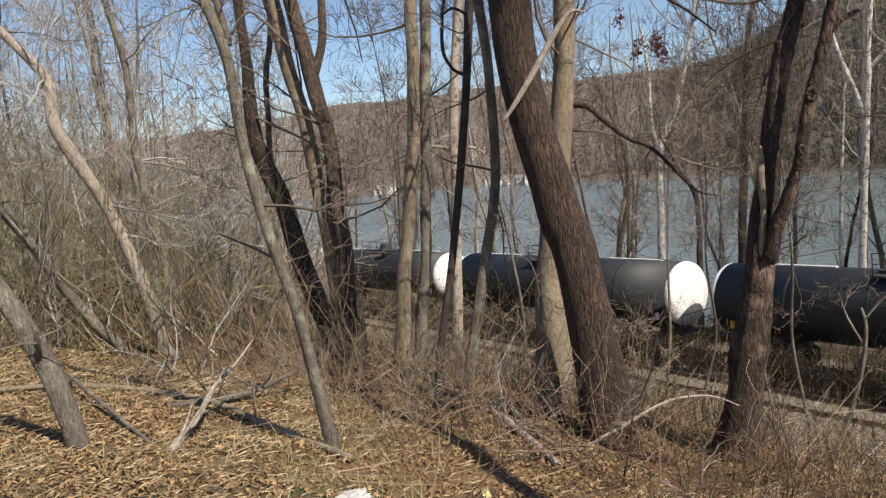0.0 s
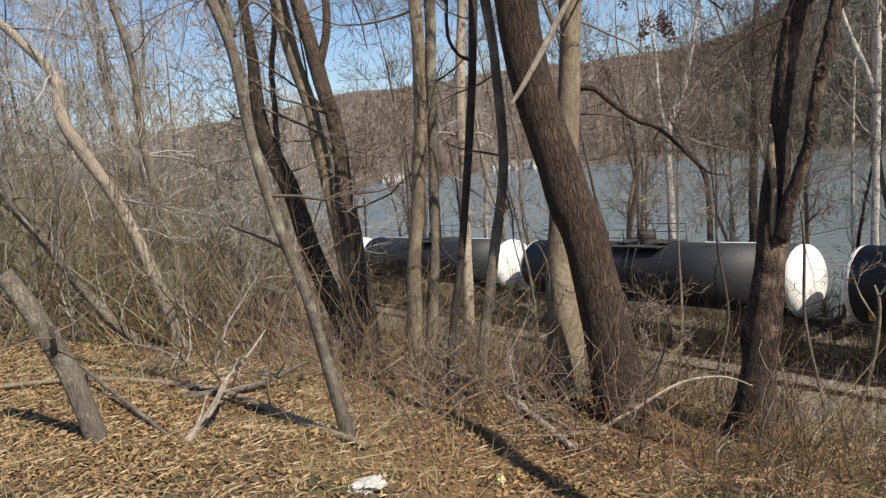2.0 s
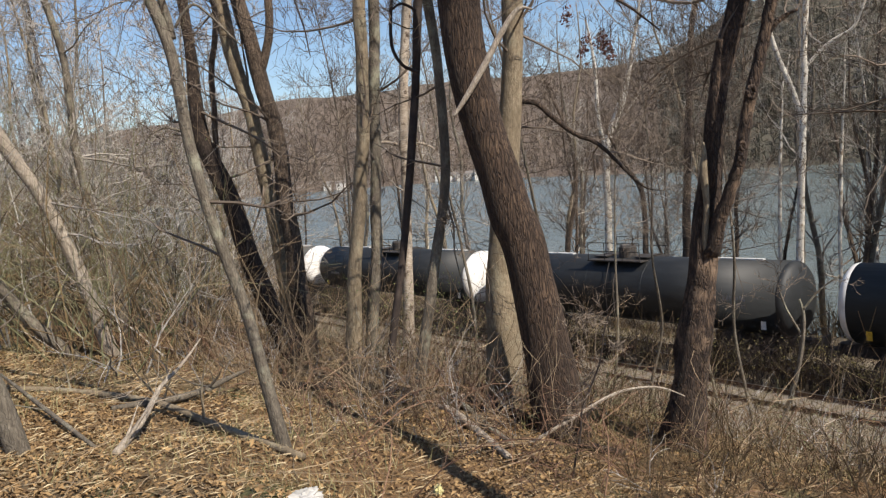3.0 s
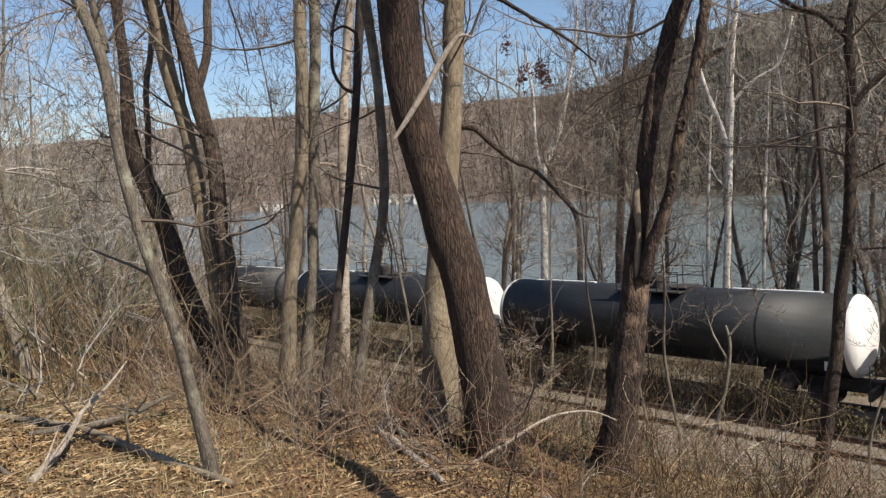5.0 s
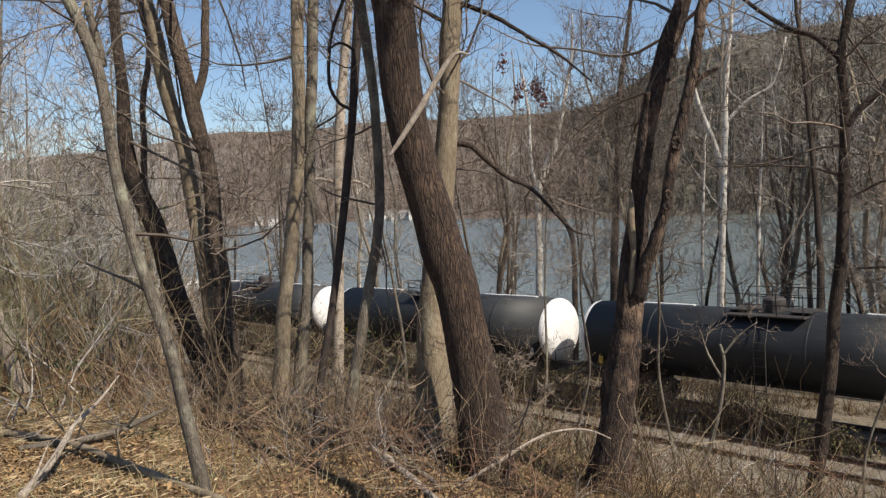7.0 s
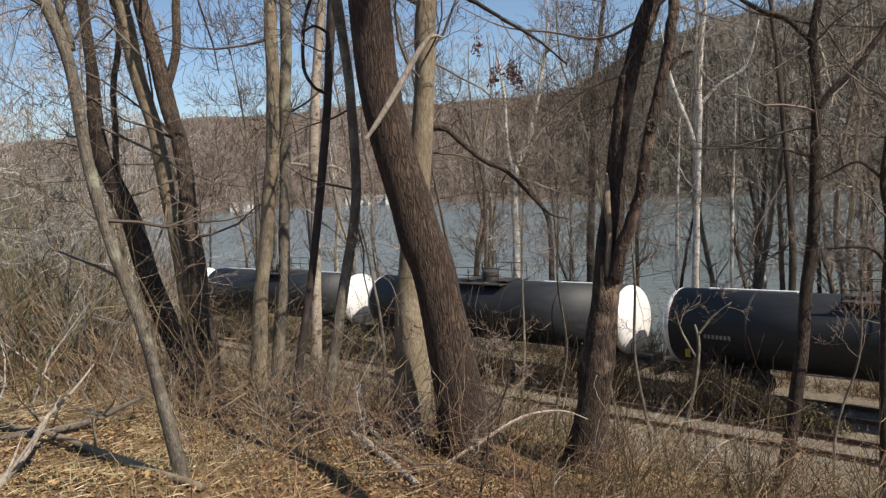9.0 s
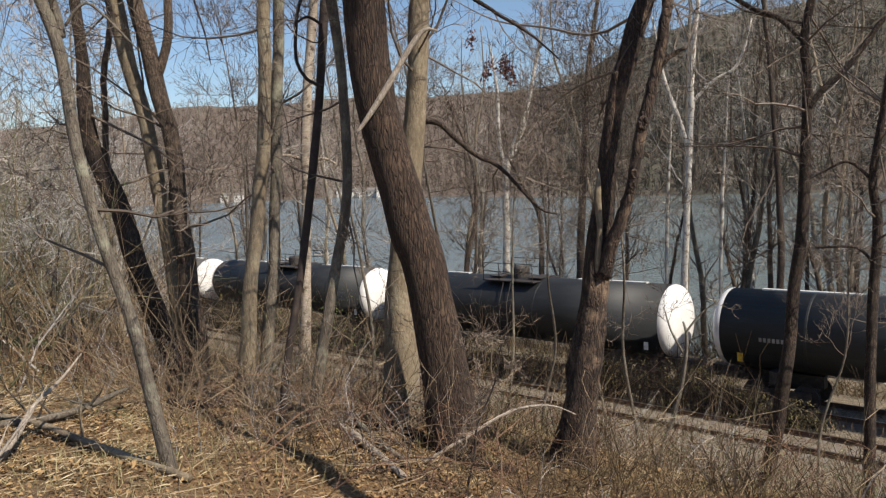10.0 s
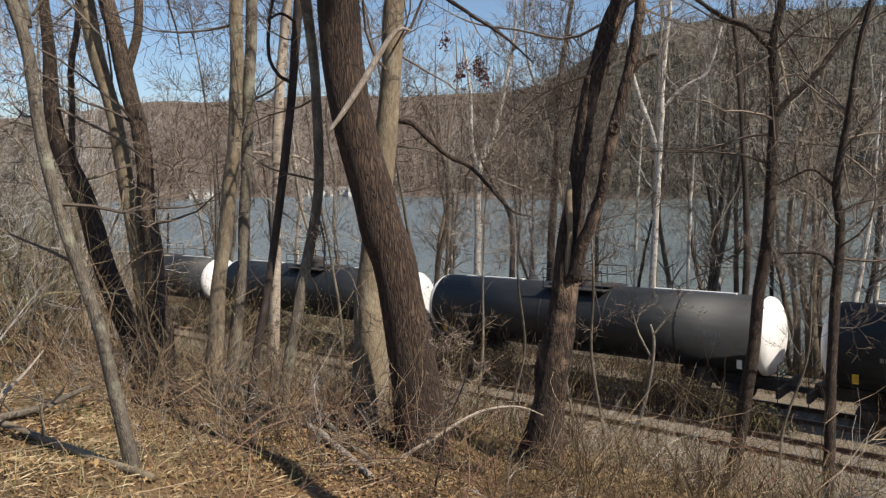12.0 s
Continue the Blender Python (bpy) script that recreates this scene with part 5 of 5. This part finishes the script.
def build_litter():
    rng = random.Random(3)
    for name, label, x, y, w, h in (("crumpled_bag", "crumpled white plastic bag on the leaves", -0.72, 4.72, 0.12, 0.055), ("crumpled_paper", "small crumpled pale yellow paper on the leaves", 0.14, 4.97, 0.045, 0.04)):
        bm = bmesh.new()
        bmesh.ops.create_icosphere(bm, subdivisions=4, radius=1.0)
        for v in bm.verts:
            n = noise.noise(v.co * 1.9 + Vector((x, 0, 0))) * 0.5 + abs(noise.noise(v.co * 4.5)) * 0.35
            v.co *= 0.75 + n
            v.co.x *= w * 1.1
            v.co.y *= w * 0.75
            v.co.z = max(v.co.z, -0.55) * h
        me = bpy.data.meshes.new(name)
        bm.to_mesh(me)
        bm.free()
        me.materials.append(M_PAPER if name == "crumpled_bag" else M_YELLOWPAPER)
        ob = tagged(new(name, me), label, "litter")
        ob.location = (x, y, land(x, y) + h * 0.5)
        ob.rotation_euler = (0, 0, rng.uniform(0, 3))


def build_seed_clusters():
    """Dark hanging clusters in the thin branches over the slope."""
    rng = random.Random(12)
    root = new("seed_cluster_branch")
    tagged(root, "thin branch hung with dark dry seed clusters", "branch")
    pts = [(5.4, 9.3, 4.2, 0.03), (4.6, 10.4, 3.55, 0.022), (3.9, 11.1, 3.75, 0.016), (3.3, 11.6, 3.95, 0.012), (2.7, 11.8, 4.3, 0.006)]
    line, radii = spline(pts, 4)
    s = Sheaf()
    s.tube(line, radii, 6)
    for i in (5, 7, 9, 10, 11):
        grow(s, rng, line[i], unit(rng, -0.2), 0.5, 0.008, 1, 3)
    part("branch", s, M_TWIG, root)
    for x, y, z in ((2.91, 11.64, 3.65), (3.16, 11.58, 3.26), (3.11, 11.59, 3.1), (3.36, 11.52, 3.18), (3.5, 11.48, 3.06), (3.4, 11.52, 3.3), (3.46, 11.5, 3.16)):
        s = Sheaf()
        for _ in range(60):
            c = Vector((x, y, z)) + Vector((rng.gauss(0, 0.04), rng.gauss(0, 0.04), rng.gauss(0, 0.06)))
            d, q = unit(rng) * 0.034, unit(rng) * 0.018
            k = len(s.v)
            s.v += [c - d, c + q, c + d, c - q]
            s.f += [(k, k + 1, k + 2), (k, k + 2, k + 3)]
        s.tube([Vector((x, y, z)), Vector((x + 0.03, y, z + 0.4))], [0.004, 0.004], 3)
        part("seed_head", s, M_POD, root, "dark brown dry seed head", kind="stuff")


def build_far_houses():
    """Small houses and landings along the far shore."""
    rng = random.Random(21)
    for az in (-4.6, -3.6, 3.9, 4.7, 5.5, 6.2, 6.9):
        d = shore(az)[0] + 7
        x, y = math.sin(radians(az)) * d, math.cos(radians(az)) * d
        root = new("shore_house")
        tagged(root, "small pale house by the far shore", "house", "houses on the far shore")
        w, dp, h = rng.uniform(5, 8), 6.0, rng.uniform(2.6, 3.6)
        s = Sheaf()
        s.box(-w / 2, w / 2, -dp / 2, dp / 2, -3, h)
        wall = part("wall", s, M_WALL, root)
        s = Sheaf()
        s.v += [Vector(p) for p in ((-w / 2 - 0.4, -dp / 2 - 0.4, h), (w / 2 + 0.4, -dp / 2 - 0.4, h), (w / 2 + 0.4, dp / 2 + 0.4, h), (-w / 2 - 0.4, dp / 2 + 0.4, h), (-w / 2 - 0.4, 0, h + 1.8), (w / 2 + 0.4, 0, h + 1.8))]
        s.f += [(0, 1, 5, 4), (2, 3, 4, 5), (0, 4, 3), (1, 2, 5), (0, 3, 2, 1)]
        part("roof", s, M_ROOF, root)
        for wx in (-w / 4, w / 4):
            s = Sheaf()
            s.box(wx - 0.6, wx + 0.6, -dp / 2 - 0.06, -dp / 2 + 0.02, 0.9, 2.1)
            part("window", s, M_GLASS, root)
        root.matrix_basis = pose(x, y, WATER_Z + 1.6, 0, 0, -az + rng.uniform(-8, 8))


build_brush()
build_track_brush()
build_sprouts()
build_brambles()
build_leaves()
build_ground_twigs()
build_litter()
build_seed_clusters()
build_far_houses()



# ---- what moves ----
def motions():
    """The train rolls by at an even 15.5 m/s."""
    for i, car in enumerate(CARS):
        rows = []
        for k in range(13):
            s = (TRAIN_S0 + TRAIN_RATE * k + i - 13) * CAR_PITCH
            rows.append((float(k), track_pose(TRAIN_U, 20.77 + s)))
        walk(car, rows)
    turn = math.degrees(TRAIN_RATE * CAR_PITCH / 0.457) / FPS
    for car in CARS[8:18]:
        for wheel in [o for o in car.children_recursive if o.name.startswith("wheelset")]:
            at = wheel.matrix_basis.translation.copy()
            walk(wheel, [(k / FPS, pose(*at, 0, turn * k, 0)) for k in range(0, 12 * FPS + 1)])


TRAIN_S0, TRAIN_RATE = 0.0417, 0.8586
motions()
